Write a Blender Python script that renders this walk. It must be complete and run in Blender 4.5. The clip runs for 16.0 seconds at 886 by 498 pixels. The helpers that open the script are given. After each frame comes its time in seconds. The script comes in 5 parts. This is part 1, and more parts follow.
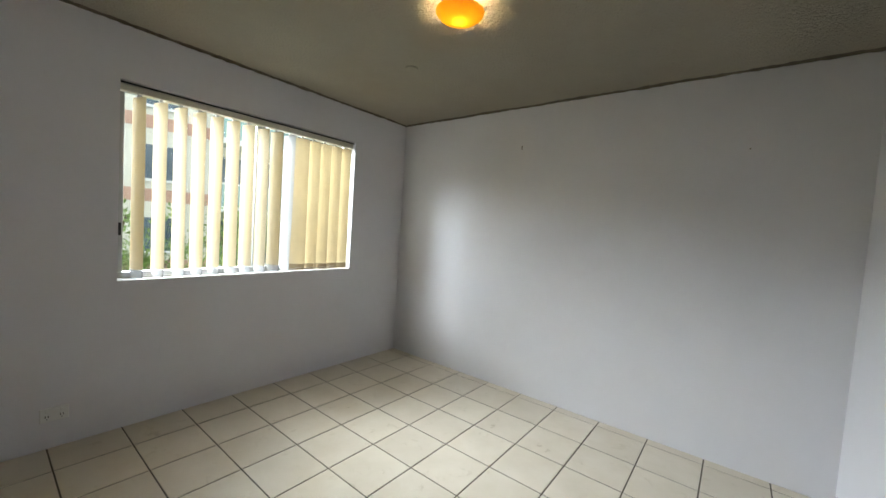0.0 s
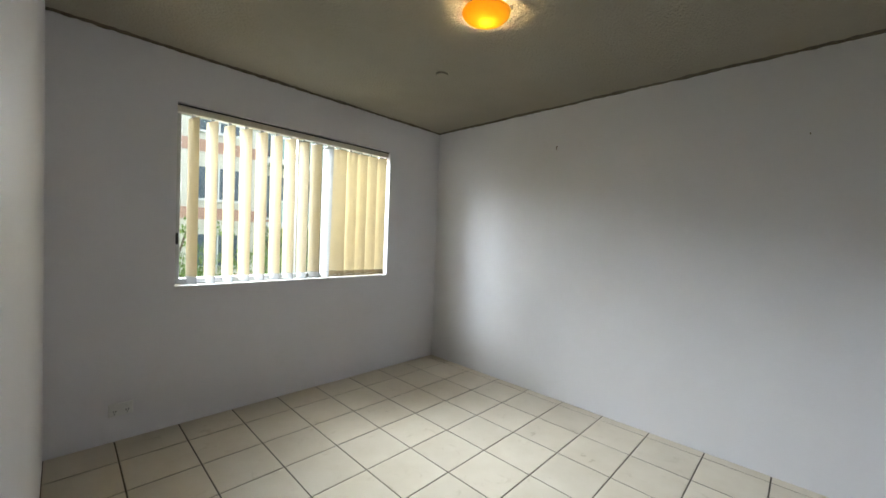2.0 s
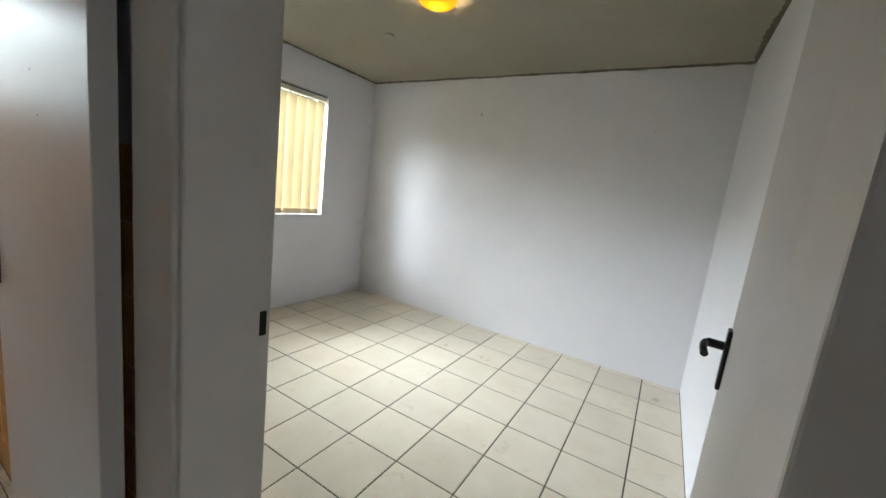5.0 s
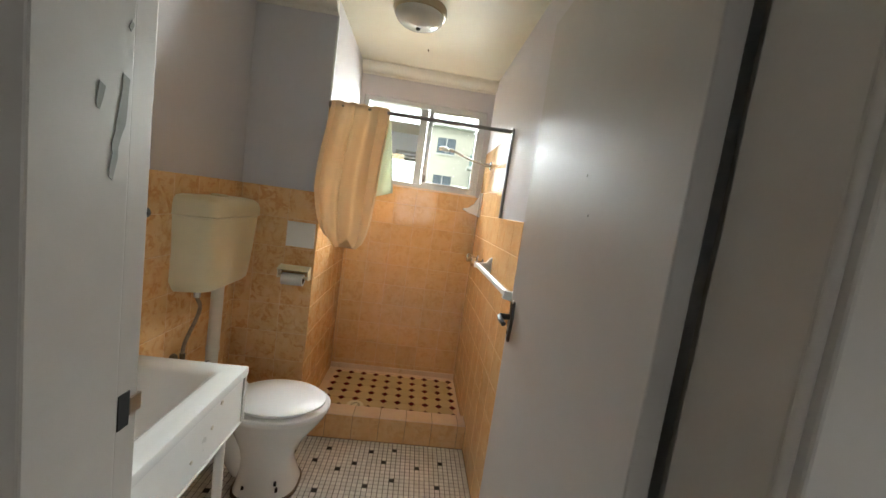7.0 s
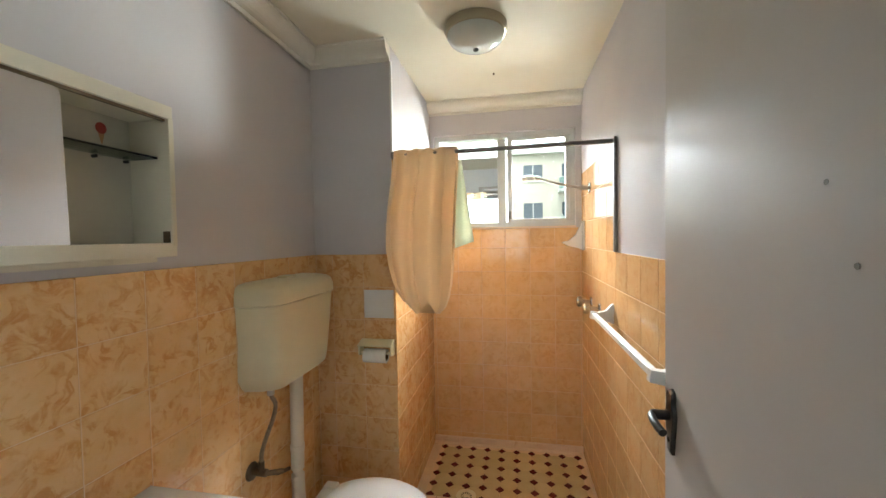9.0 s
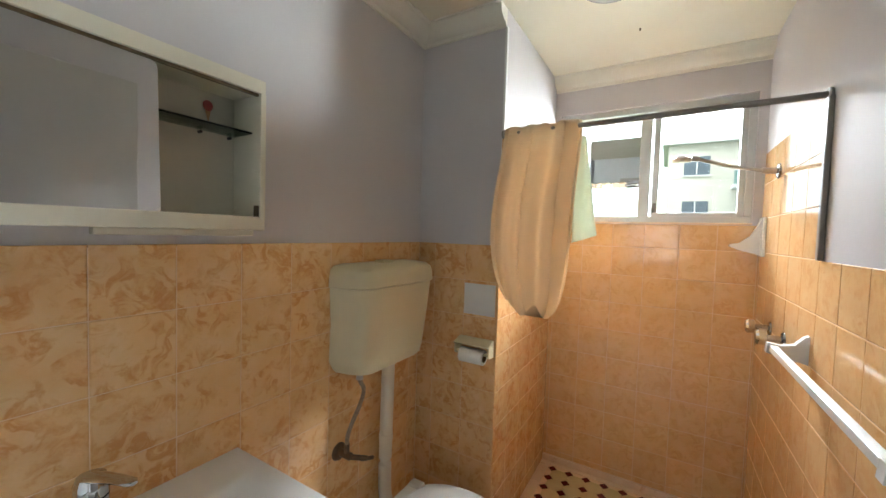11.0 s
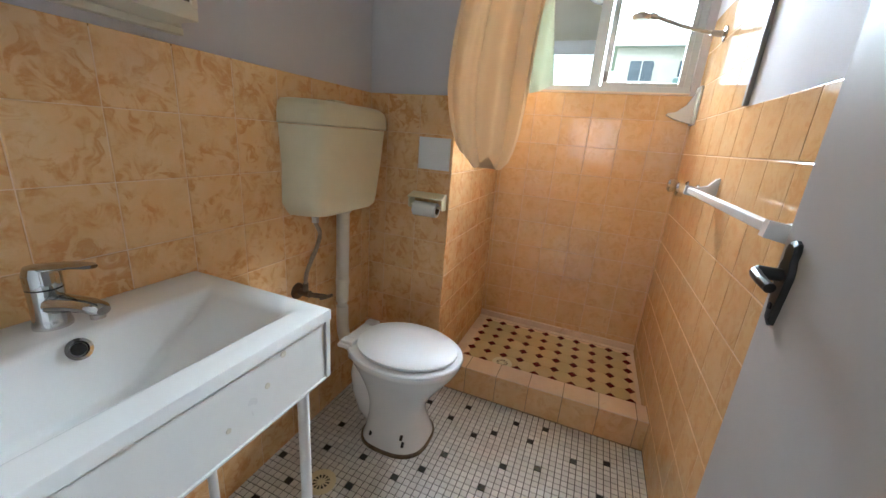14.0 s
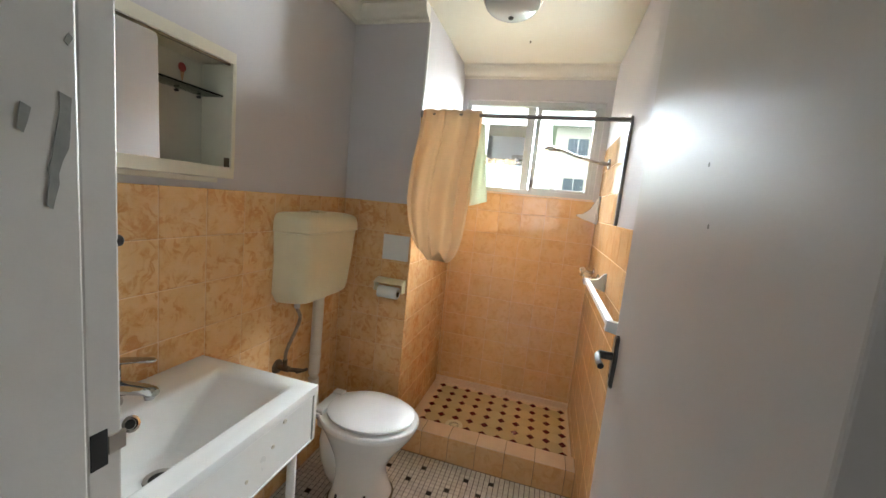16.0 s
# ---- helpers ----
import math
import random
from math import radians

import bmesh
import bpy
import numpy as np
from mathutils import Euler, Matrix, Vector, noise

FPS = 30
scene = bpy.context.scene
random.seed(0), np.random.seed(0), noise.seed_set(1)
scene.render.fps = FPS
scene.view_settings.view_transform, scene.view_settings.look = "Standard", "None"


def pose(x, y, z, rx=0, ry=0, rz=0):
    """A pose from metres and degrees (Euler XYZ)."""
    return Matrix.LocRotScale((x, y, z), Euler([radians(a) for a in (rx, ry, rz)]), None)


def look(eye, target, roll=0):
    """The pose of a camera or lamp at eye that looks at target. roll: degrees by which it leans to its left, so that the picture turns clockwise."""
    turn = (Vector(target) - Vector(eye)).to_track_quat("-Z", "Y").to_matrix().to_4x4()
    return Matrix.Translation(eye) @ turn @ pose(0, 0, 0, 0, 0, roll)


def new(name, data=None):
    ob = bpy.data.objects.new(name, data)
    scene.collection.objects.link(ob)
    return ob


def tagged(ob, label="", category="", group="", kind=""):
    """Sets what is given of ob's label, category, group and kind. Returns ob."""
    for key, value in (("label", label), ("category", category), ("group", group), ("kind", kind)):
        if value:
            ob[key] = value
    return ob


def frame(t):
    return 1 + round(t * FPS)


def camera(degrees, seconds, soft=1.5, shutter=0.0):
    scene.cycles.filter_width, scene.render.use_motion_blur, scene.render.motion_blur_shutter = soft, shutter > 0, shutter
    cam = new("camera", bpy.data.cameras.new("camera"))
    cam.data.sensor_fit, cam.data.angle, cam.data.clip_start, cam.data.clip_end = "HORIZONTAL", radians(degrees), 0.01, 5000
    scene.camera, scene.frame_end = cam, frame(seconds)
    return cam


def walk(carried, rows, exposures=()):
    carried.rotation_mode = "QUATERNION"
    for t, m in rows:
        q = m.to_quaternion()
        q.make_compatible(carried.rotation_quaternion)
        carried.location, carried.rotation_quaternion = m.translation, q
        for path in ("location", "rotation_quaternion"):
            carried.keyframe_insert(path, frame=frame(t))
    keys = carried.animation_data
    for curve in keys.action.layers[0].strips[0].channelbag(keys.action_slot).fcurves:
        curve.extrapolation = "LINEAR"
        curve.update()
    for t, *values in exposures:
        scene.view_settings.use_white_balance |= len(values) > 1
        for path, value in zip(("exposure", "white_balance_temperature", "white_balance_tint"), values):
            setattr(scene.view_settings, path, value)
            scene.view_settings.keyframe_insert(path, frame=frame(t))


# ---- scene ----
cam = camera(99.9, 16.0)
SKY, BED_WATTS, FAR_WATTS, BATH_WATTS, PANE_WATTS, LOW_WATTS, HALL_WATTS = 0.40, 150.0, 2500.0, 165.0, 215.0, 260.0, 0.6
PATH = [
    (0, (-0.377, 0.14, 1.398), (-1.612, 1.709, 1.287), 3.8),
    (0.5, (-0.414, 0.161, 1.395), (-1.772, 1.629, 1.339), 2.8),
    (1, (-0.42, 0.179, 1.388), (-1.846, 1.58, 1.355), 2.2),
    (1.5, (-0.394, 0.166, 1.366), (-1.834, 1.554, 1.337), 2.2),
    (2, (-0.349, 0.166, 1.342), (-1.745, 1.598, 1.279), 2.3),
    (2.5, (-0.336, 0.134, 1.334), (-1.583, 1.69, 1.179), 2.9),
    (3, (-0.307, 0.078, 1.339), (-1.46, 1.699, 1.128), 3.8),
    (5.3, (-0.145, -0.366, 1.361), (-1.142, 1.338, 1.048), 6.9),
    (5.5, (-0.186, -0.382, 1.357), (-1.297, 1.256, 1.073), 9.0),
    (6, (-0.269, -0.449, 1.347), (-1.853, 0.747, 1.096), 11.9),
    (6.5, (-0.372, -0.488, 1.357), (-2.272, 0.078, 1.099), 10.9),
    (7, (-0.473, -0.463, 1.383), (-2.456, -0.305, 1.172), 8.1),
    (7.5, (-0.561, -0.413, 1.407), (-2.552, -0.515, 1.257), 5.1),
    (8, (-0.643, -0.38, 1.412), (-2.625, -0.623, 1.307), 2.1),
    (8.5, (-0.738, -0.403, 1.426), (-2.712, -0.713, 1.34), -0.3),
    (9, (-0.822, -0.434, 1.449), (-2.786, -0.809, 1.388), -1.0),
    (9.5, (-0.882, -0.437, 1.468), (-2.8, -1.003, 1.453), -0.2),
    (9.7, (-0.916, -0.424, 1.472), (-2.801, -1.093, 1.477), 0.2),
    (11.8, (-1.045, -0.376, 1.347), (-2.713, -1.47, 1.192), 1.6),
    (12, (-1.045, -0.371, 1.325), (-2.714, -1.457, 1.14), 1.8),
    (12.5, (-1.038, -0.377, 1.288), (-2.728, -1.404, 0.989), 2.4),
    (13, (-1.026, -0.4, 1.254), (-2.756, -1.308, 0.827), 3.0),
    (13.5, (-1.005, -0.408, 1.235), (-2.768, -1.193, 0.711), 3.8),
    (14, (-0.973, -0.408, 1.22), (-2.76, -1.098, 0.643), 4.5),
    (14.5, (-0.911, -0.386, 1.234), (-2.71, -1.008, 0.62), 4.9),
    (15, (-0.826, -0.384, 1.298), (-2.642, -0.955, 0.687), 5.1),
    (15.5, (-0.757, -0.352, 1.377), (-2.626, -0.892, 0.912), 5.3),
    (16, (-0.665, -0.31, 1.412), (-2.579, -0.833, 1.157), 5.7),
]
walk(cam, [(t, look(eye, target, roll)) for t, eye, target, roll in PATH],
     [(0.0, -0.66, 6650, 10), (3.2, -0.66, 6550, 10), (5.3, -0.22, 6600, 10), (6.2, -0.22, 6800, 10), (7.0, -0.05, 7000, 10), (8.2, 0.22, 7000, 10), (9.6, 0.08, 6800, 10), (12.0, 0.08, 6350, 10), (13.3, 0.1, 6000, 10), (14.5, 0.2, 6050, 10), (16.0, 0.18, 6600, 10)])

# ---- plan (metres) ----
XW, XE, YS, YN, HC = -3.35, 0.17, 0.098, 3.122, 2.493               # bedroom
BL, BR, BP, BX, PF, HB = -1.362, -0.022, -0.968, -3.242, -2.450, 2.32  # bathroom, faces of the tiles
CF, CT, SF = -2.510, 0.145, 0.09                                      # shower kerb front and top, shower floor
HN, HW = -0.035, -0.835                                              # hall faces of the two door walls
BF = -0.975                                                          # bathroom face of its door wall

# ---- world, sun ----
world = bpy.data.worlds.new("overcast")
scene.world = world
world.use_nodes = True
wn, wl = world.node_tree.nodes, world.node_tree.links
sky = wn.new("ShaderNodeTexSky")
sky.sky_type, sky.sun_disc, sky.sun_elevation, sky.sun_rotation = "NISHITA", False, radians(50), radians(90)
sky.dust_density = 5.0
soft_sky = wn.new("ShaderNodeMixRGB")
soft_sky.inputs[0].default_value = 0.75
soft_sky.inputs[2].default_value = (11.2, 12.5, 13.4, 1)
wl.new(sky.outputs[0], soft_sky.inputs[1])
wl.new(soft_sky.outputs[0], wn["Background"].inputs[0])
wn["Background"].inputs[1].default_value = SKY

sun_data = bpy.data.lights.new("sun", "SUN")
sun_data.energy, sun_data.angle, sun_data.color = 1.2, radians(15), (1, 0.97, 0.92)
new("sun", sun_data).matrix_world = look((20, 0, 24), (0, 0, 0))


def sky_lamp(eye, target, wide, high, watts, color=(0.90, 0.95, 1.0)):
    """Area lamp added at or outside a window opening, standing in for the sky's light."""
    d = bpy.data.lights.new("sky_stand_in", "AREA")
    d.shape, d.size, d.size_y, d.energy, d.color = "RECTANGLE", wide, high, watts, color
    new("sky_stand_in", d).matrix_world = look(eye, target)


sky_lamp((-4.35, 1.57, 3.05), (-2.4, 1.75, 0.6), 1.9, 1.3, BED_WATTS)
sky_lamp((-4.0, 0.05, 2.85), (-2.3, -0.80, 0.1), 0.8, 0.8, BATH_WATTS)
# Next two: added metres outside to brighten the far wall, floor and door.
sky_lamp((-6.4, 0.2, 3.5), (-1.2, 2.2, 0.7), 4.0, 1.8, FAR_WATTS, (0.80, 0.90, 1.0))
sky_lamp((-6.5, 2.7, 2.3), (-0.1, 0.9, 1.0), 2.0, 1.2, LOW_WATTS)
sky_lamp((-3.95, 0.10, 1.92), (-1.3, -1.36, 0.85), 0.7, 0.8, PANE_WATTS, (0.84, 0.97, 1.0))
# Added light for the hall's unseen, made-up end window.
sky_lamp((3.7, -0.59, 1.5), (0, -0.55, 1.2), 0.9, 1.4, HALL_WATTS)


# ---- materials ----
def nodes_of(name):
    m = bpy.data.materials.new(name)
    m.use_nodes = True
    t = m.node_tree
    return m, t.nodes, t.links, t.nodes["Principled BSDF"]


def noise_node(n, l, vec, scale, detail=4, rough=0.6, distort=0.0):
    t = n.new("ShaderNodeTexNoise")
    t.inputs["Scale"].default_value, t.inputs["Detail"].default_value = scale, detail
    t.inputs["Roughness"].default_value, t.inputs["Distortion"].default_value = rough, distort
    l.new(vec, t.inputs["Vector"])
    return t.outputs["Fac"]


def ramp_node(n, l, fac, stops):
    r = n.new("ShaderNodeValToRGB")
    e = r.color_ramp.elements
    while len(e) < len(stops):
        e.new(0.5)
    for k, (p, c) in zip(e, stops):
        k.position, k.color = p, (*c, 1)
    l.new(fac, r.inputs[0])
    return r.outputs[0]


def bump_node(n, l, b, height, strength, distance):
    k = n.new("ShaderNodeBump")
    k.inputs["Strength"].default_value, k.inputs["Distance"].default_value = strength, distance
    l.new(height, k.inputs["Height"])
    l.new(k.outputs[0], b.inputs["Normal"])


def surface(name, c1, c2, scale=3.0, rough=0.6, metal=0.0, bump=0.15, fine=120.0, per_piece=0.0, stain=None, stain_at=0.62, coat=0.0, relief=0.002):
    """Two colours mixed by broad noise, fine grain in relief and gloss; per_piece: tone change from piece to piece."""
    m, n, l, b = nodes_of(name)
    where = n.new("ShaderNodeNewGeometry").outputs["Position"]
    if per_piece:
        info = n.new("ShaderNodeObjectInfo")
        add = n.new("ShaderNodeVectorMath")
        add.operation = "MULTIPLY_ADD"
        add.inputs[1].default_value = (7, 13, 5)
        l.new(info.outputs["Random"], add.inputs[0])
        l.new(where, add.inputs[2])
        where = add.outputs[0]
    big = noise_node(n, l, where, scale)
    col = ramp_node(n, l, big, [(0.3, c1), (0.7, c2)])
    if stain:
        spots = noise_node(n, l, where, scale * 2.7, 6, 0.7, 0.6)
        mask = ramp_node(n, l, spots, [(stain_at, (0, 0, 0)), (stain_at + 0.12, (1, 1, 1))])
        mix = n.new("ShaderNodeMixRGB")
        mix.inputs[2].default_value = (*stain, 1)
        l.new(mask, mix.inputs[0])
        l.new(col, mix.inputs[1])
        col = mix.outputs[0]
    if per_piece:
        hsv = n.new("ShaderNodeHueSaturation")
        span = n.new("ShaderNodeMapRange")
        span.inputs["To Min"].default_value, span.inputs["To Max"].default_value = 1 - per_piece, 1 + per_piece
        geo = n.new("ShaderNodeNewGeometry")
        both = n.new("ShaderNodeMath")
        both.operation = "ADD"
        l.new(info.outputs["Random"], both.inputs[0])
        l.new(geo.outputs["Random Per Island"], both.inputs[1])
        half = n.new("ShaderNodeMath")
        half.operation = "FRACT"
        l.new(both.outputs[0], half.inputs[0])
        l.new(half.outputs[0], span.inputs["Value"])
        l.new(span.outputs[0], hsv.inputs["Value"])
        l.new(col, hsv.inputs["Color"])
        col = hsv.outputs[0]
    l.new(col, b.inputs["Base Color"])
    b.inputs["Metallic"].default_value = metal
    b.inputs["Coat Weight"].default_value = coat
    grain = noise_node(n, l, where, fine, 3)
    r = n.new("ShaderNodeMapRange")
    r.inputs["To Min"].default_value, r.inputs["To Max"].default_value = max(0.02, rough * 0.8), min(1, rough * 1.2)
    l.new(big, r.inputs["Value"])
    l.new(r.outputs[0], b.inputs["Roughness"])
    if bump:
        bump_node(n, l, b, grain, bump, relief)
    return m


def marbled(name, base, pale, swirl, rough, amount=0.6):
    """Glazed wall tile with cloudy ground and broken brown swirls, other on each tile."""
    m, n, l, b = nodes_of(name)
    geo = n.new("ShaderNodeNewGeometry")
    info = n.new("ShaderNodeObjectInfo")
    add = n.new("ShaderNodeVectorMath")
    add.operation = "MULTIPLY_ADD"
    add.inputs[1].default_value = (9, 17, 11)
    l.new(info.outputs["Random"], add.inputs[0])
    l.new(geo.outputs["Position"], add.inputs[2])
    where = add.outputs[0]
    ground = ramp_node(n, l, noise_node(n, l, where, 14, 5, 0.6), [(0.32, pale), (0.68, base)])
    veins = noise_node(n, l, where, 19, 3.0, 0.55, 1.5)
    band = ramp_node(n, l, veins, [(0.46, (0, 0, 0)), (0.555, (1, 1, 1)), (0.60, (1, 1, 1)), (0.74, (0, 0, 0))])
    gate = ramp_node(n, l, noise_node(n, l, where, 13, 5, 0.68), [(0.40, (0, 0, 0)), (0.58, (1, 1, 1))])
    both = n.new("ShaderNodeMath")
    both.operation = "MULTIPLY"
    l.new(band, both.inputs[0])
    l.new(gate, both.inputs[1])
    part_of = n.new("ShaderNodeMath")
    part_of.operation = "MULTIPLY"
    part_of.inputs[1].default_value = amount
    l.new(both.outputs[0], part_of.inputs[0])
    mix = n.new("ShaderNodeMixRGB")
    mix.inputs[2].default_value = (*swirl, 1)
    l.new(part_of.outputs[0], mix.inputs[0])
    l.new(ground, mix.inputs[1])
    hsv = n.new("ShaderNodeHueSaturation")
    span = n.new("ShaderNodeMapRange")
    span.inputs["To Min"].default_value, span.inputs["To Max"].default_value = 0.965, 1.03
    l.new(info.outputs["Random"], span.inputs["Value"])
    l.new(span.outputs[0], hsv.inputs["Value"])
    l.new(mix.outputs[0], hsv.inputs["Color"])
    l.new(hsv.outputs[0], b.inputs["Base Color"])
    b.inputs["Roughness"].default_value = rough
    bump_node(n, l, b, noise_node(n, l, where, 22, 2), 0.03, 0.004)
    return m


def cloth(name, color, through_color, share, scale=400):
    """Woven cloth that lets some light through."""
    m = bpy.data.materials.new(name)
    m.use_nodes = True
    n, l = m.node_tree.nodes, m.node_tree.links
    n.remove(n["Principled BSDF"])
    where = n.new("ShaderNodeTexCoord").outputs["Object"]
    tone = ramp_node(n, l, noise_node(n, l, where, 6, 4), [(0.3, tuple(c * 0.9 for c in color)), (0.7, color)])
    d, t, mix = n.new("ShaderNodeBsdfDiffuse"), n.new("ShaderNodeBsdfTranslucent"), n.new("ShaderNodeMixShader")
    l.new(tone, d.inputs[0])
    t.inputs[0].default_value = (*through_color, 1)
    mix.inputs[0].default_value = share
    k = n.new("ShaderNodeBump")
    k.inputs["Strength"].default_value, k.inputs["Distance"].default_value = 0.2, 0.001
    l.new(noise_node(n, l, where, scale, 2), k.inputs["Height"])
    l.new(k.outputs[0], d.inputs["Normal"])
    l.new(d.outputs[0], mix.inputs[1])
    l.new(t.outputs[0], mix.inputs[2])
    l.new(mix.outputs[0], n["Material Output"].inputs[0])
    return m


def clear_glass(name, tint=(0.93, 0.96, 0.95), ior=1.45):
    m = bpy.data.materials.new(name)
    m.use_nodes = True
    n, l = m.node_tree.nodes, m.node_tree.links
    n.remove(n["Principled BSDF"])
    a, g, mix, f = n.new("ShaderNodeBsdfTransparent"), n.new("ShaderNodeBsdfGlossy"), n.new("ShaderNodeMixShader"), n.new("ShaderNodeFresnel")
    a.inputs[0].default_value = (*tint, 1)
    g.inputs["Roughness"].default_value = 0.02
    f.inputs["IOR"].default_value = ior
    l.new(f.outputs[0], mix.inputs[0])
    l.new(a.outputs[0], mix.inputs[1])
    l.new(g.outputs[0], mix.inputs[2])
    l.new(mix.outputs[0], n["Material Output"].inputs[0])
    return m


def glow(name, color, strength):
    m, n, l, b = nodes_of(name)
    b.inputs["Emission Color"].default_value, b.inputs["Emission Strength"].default_value = (*color, 1), strength
    return m


WALL = surface("bedroom wall paint", (0.70, 0.69, 0.71), (0.75, 0.745, 0.765), 1.3, 0.6, bump=0.25, fine=60)
BATHWALL = surface("bathroom wall paint", (0.55, 0.525, 0.545), (0.60, 0.575, 0.59), 1.6, 0.62, bump=0.15, fine=70)
DOORPAINT = surface("door gloss paint", (0.46, 0.435, 0.415), (0.52, 0.495, 0.475), 2.2, 0.42, bump=0.16, fine=7, relief=0.004)
DOORPAINT.node_tree.nodes["Principled BSDF"].inputs["Specular IOR Level"].default_value = 0.26
FRAMEPAINT = surface("door frame paint", (0.46, 0.43, 0.40), (0.54, 0.51, 0.48), 4.0, 0.38, bump=0.12, fine=40)
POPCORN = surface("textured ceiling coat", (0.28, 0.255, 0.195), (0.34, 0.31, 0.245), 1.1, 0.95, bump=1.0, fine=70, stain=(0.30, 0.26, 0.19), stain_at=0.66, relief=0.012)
CEILPAINT = surface("bathroom ceiling paint", (0.72, 0.67, 0.53), (0.78, 0.74, 0.62), 1.8, 0.6, bump=0.1, fine=50)
BATHWALL.node_tree.nodes["Principled BSDF"].inputs["Specular IOR Level"].default_value = 0.25
CEILPAINT.node_tree.nodes["Principled BSDF"].inputs["Specular IOR Level"].default_value = 0.2
CORNICEPAINT = surface("cornice paint", (0.72, 0.70, 0.62), (0.78, 0.755, 0.68), 3, 0.6, bump=0.08)
FLOORTILE = surface("cream floor tile", (0.60, 0.53, 0.41), (0.67, 0.605, 0.49), 3.5, 0.3, bump=0.05, fine=60, per_piece=0.05, stain=(0.54, 0.47, 0.35), stain_at=0.6)
GROUT = surface("dark grout", (0.07, 0.055, 0.04), (0.13, 0.105, 0.075), 9, 0.9, bump=0.3)
PALEGROUT = surface("pale grout", (0.73, 0.50, 0.30), (0.81, 0.61, 0.41), 9, 0.85, bump=0.3)
KERBGROUT = surface("brown kerb grout", (0.22, 0.12, 0.06), (0.32, 0.19, 0.10), 9, 0.9, bump=0.3)
MOSGROUT = surface("mosaic grout", (0.035, 0.03, 0.025), (0.08, 0.068, 0.055), 7, 0.9, bump=0.3)
PEACH = marbled("peach marbled tile", (0.76, 0.455, 0.205), (0.80, 0.535, 0.285), (0.58, 0.215, 0.035), 0.09)
FAINTPEACH = marbled("faintly marbled peach tile", (0.76, 0.455, 0.205), (0.79, 0.52, 0.27), (0.62, 0.29, 0.08), 0.09, 0.42)
KERBTILE = surface("pale peach kerb tile", (0.72, 0.52, 0.36), (0.80, 0.62, 0.46), 8, 0.3, bump=0.05, per_piece=0.05, stain=(0.62, 0.38, 0.2), stain_at=0.6)
MOSWHITE = surface("white mosaic", (0.66, 0.64, 0.60), (0.76, 0.745, 0.715), 5, 0.25, bump=0.05, per_piece=0.09, stain=(0.56, 0.50, 0.42), stain_at=0.64)
MOSBLACK = surface("black mosaic", (0.035, 0.035, 0.033), (0.07, 0.07, 0.065), 9, 0.25, bump=0.05, per_piece=0.2)
OCTAGON = surface("cream octagon tile", (0.60, 0.44, 0.235), (0.68, 0.53, 0.31), 6, 0.25, bump=0.05, per_piece=0.05)
DOTTILE = surface("dark red dot tile", (0.10, 0.016, 0.014), (0.15, 0.026, 0.022), 9, 0.25, bump=0.05, per_piece=0.15)
CERAMIC = surface("white ceramic", (0.78, 0.78, 0.77), (0.82, 0.82, 0.81), 3, 0.12, bump=0.0)
SEATWHITE = surface("white seat plastic", (0.80, 0.82, 0.84), (0.83, 0.85, 0.87), 3, 0.22, bump=0.02)
CREAMPLASTIC = surface("aged cream plastic", (0.69, 0.615, 0.41), (0.74, 0.67, 0.47), 5, 0.32, bump=0.03)
PIPEWHITE = surface("off-white pipe", (0.62, 0.58, 0.48), (0.68, 0.64, 0.55), 6, 0.35, bump=0.03)
LAMINATE = surface("white laminate", (0.74, 0.74, 0.72), (0.79, 0.79, 0.775), 4, 0.3, bump=0.03)
CABPAINT = surface("cabinet cream paint", (0.66, 0.62, 0.50), (0.72, 0.68, 0.57), 6, 0.4, bump=0.1)
CABIN = surface("cabinet inside", (0.55, 0.52, 0.43), (0.60, 0.57, 0.48), 5, 0.5, bump=0.06)
CHROME = surface("chrome", (0.46, 0.46, 0.46), (0.56, 0.56, 0.56), 8, 0.07, 1.0, bump=0.02)
DULLMETAL = surface("dull chrome", (0.40, 0.38, 0.36), (0.52, 0.50, 0.48), 12, 0.3, 1.0, bump=0.1)
BRONZE = surface("tarnished brass", (0.10, 0.075, 0.05), (0.20, 0.14, 0.085), 30, 0.45, 0.8, bump=0.3)
HOSE = surface("braided hose", (0.22, 0.17, 0.12), (0.35, 0.28, 0.21), 60, 0.45, 0.6, bump=0.5, fine=500)
BLACK = surface("black plastic", (0.012, 0.012, 0.012), (0.02, 0.02, 0.02), 9, 0.3, bump=0.03)
HOLE = surface("dark hole", (0.01, 0.008, 0.007), (0.02, 0.016, 0.013), 9, 0.9, bump=0)
ALU = surface("window aluminium", (0.52, 0.53, 0.52), (0.60, 0.61, 0.60), 6, 0.4, 0.7, bump=0.05)
RAILMETAL = surface("grey rail metal", (0.20, 0.185, 0.17), (0.28, 0.26, 0.24), 8, 0.4, 0.5, bump=0.05)
PLASTICWHITE = surface("white plastic", (0.74, 0.74, 0.72), (0.79, 0.79, 0.77), 6, 0.35, bump=0.02)
FROST = surface("frosted lamp glass", (0.50, 0.53, 0.50), (0.58, 0.61, 0.58), 6, 0.15, bump=0.02)
LAMPRING = surface("beige lamp ring", (0.34, 0.28, 0.18), (0.42, 0.35, 0.23), 6, 0.35, 0.3, bump=0.05)
BLIND = cloth("cream blind cloth", (0.76, 0.69, 0.53), (0.74, 0.66, 0.48), 0.36)
BLINDHEM = cloth("blind hem", (0.50, 0.42, 0.29), (0.40, 0.33, 0.21), 0.25)
# Paler copy of the blind cloth; light caught by slat ten is in its colour.
LITCLOTH = cloth("lit pale blind cloth", (0.72, 0.73, 0.74), (0.5, 0.52, 0.54), 0.3)
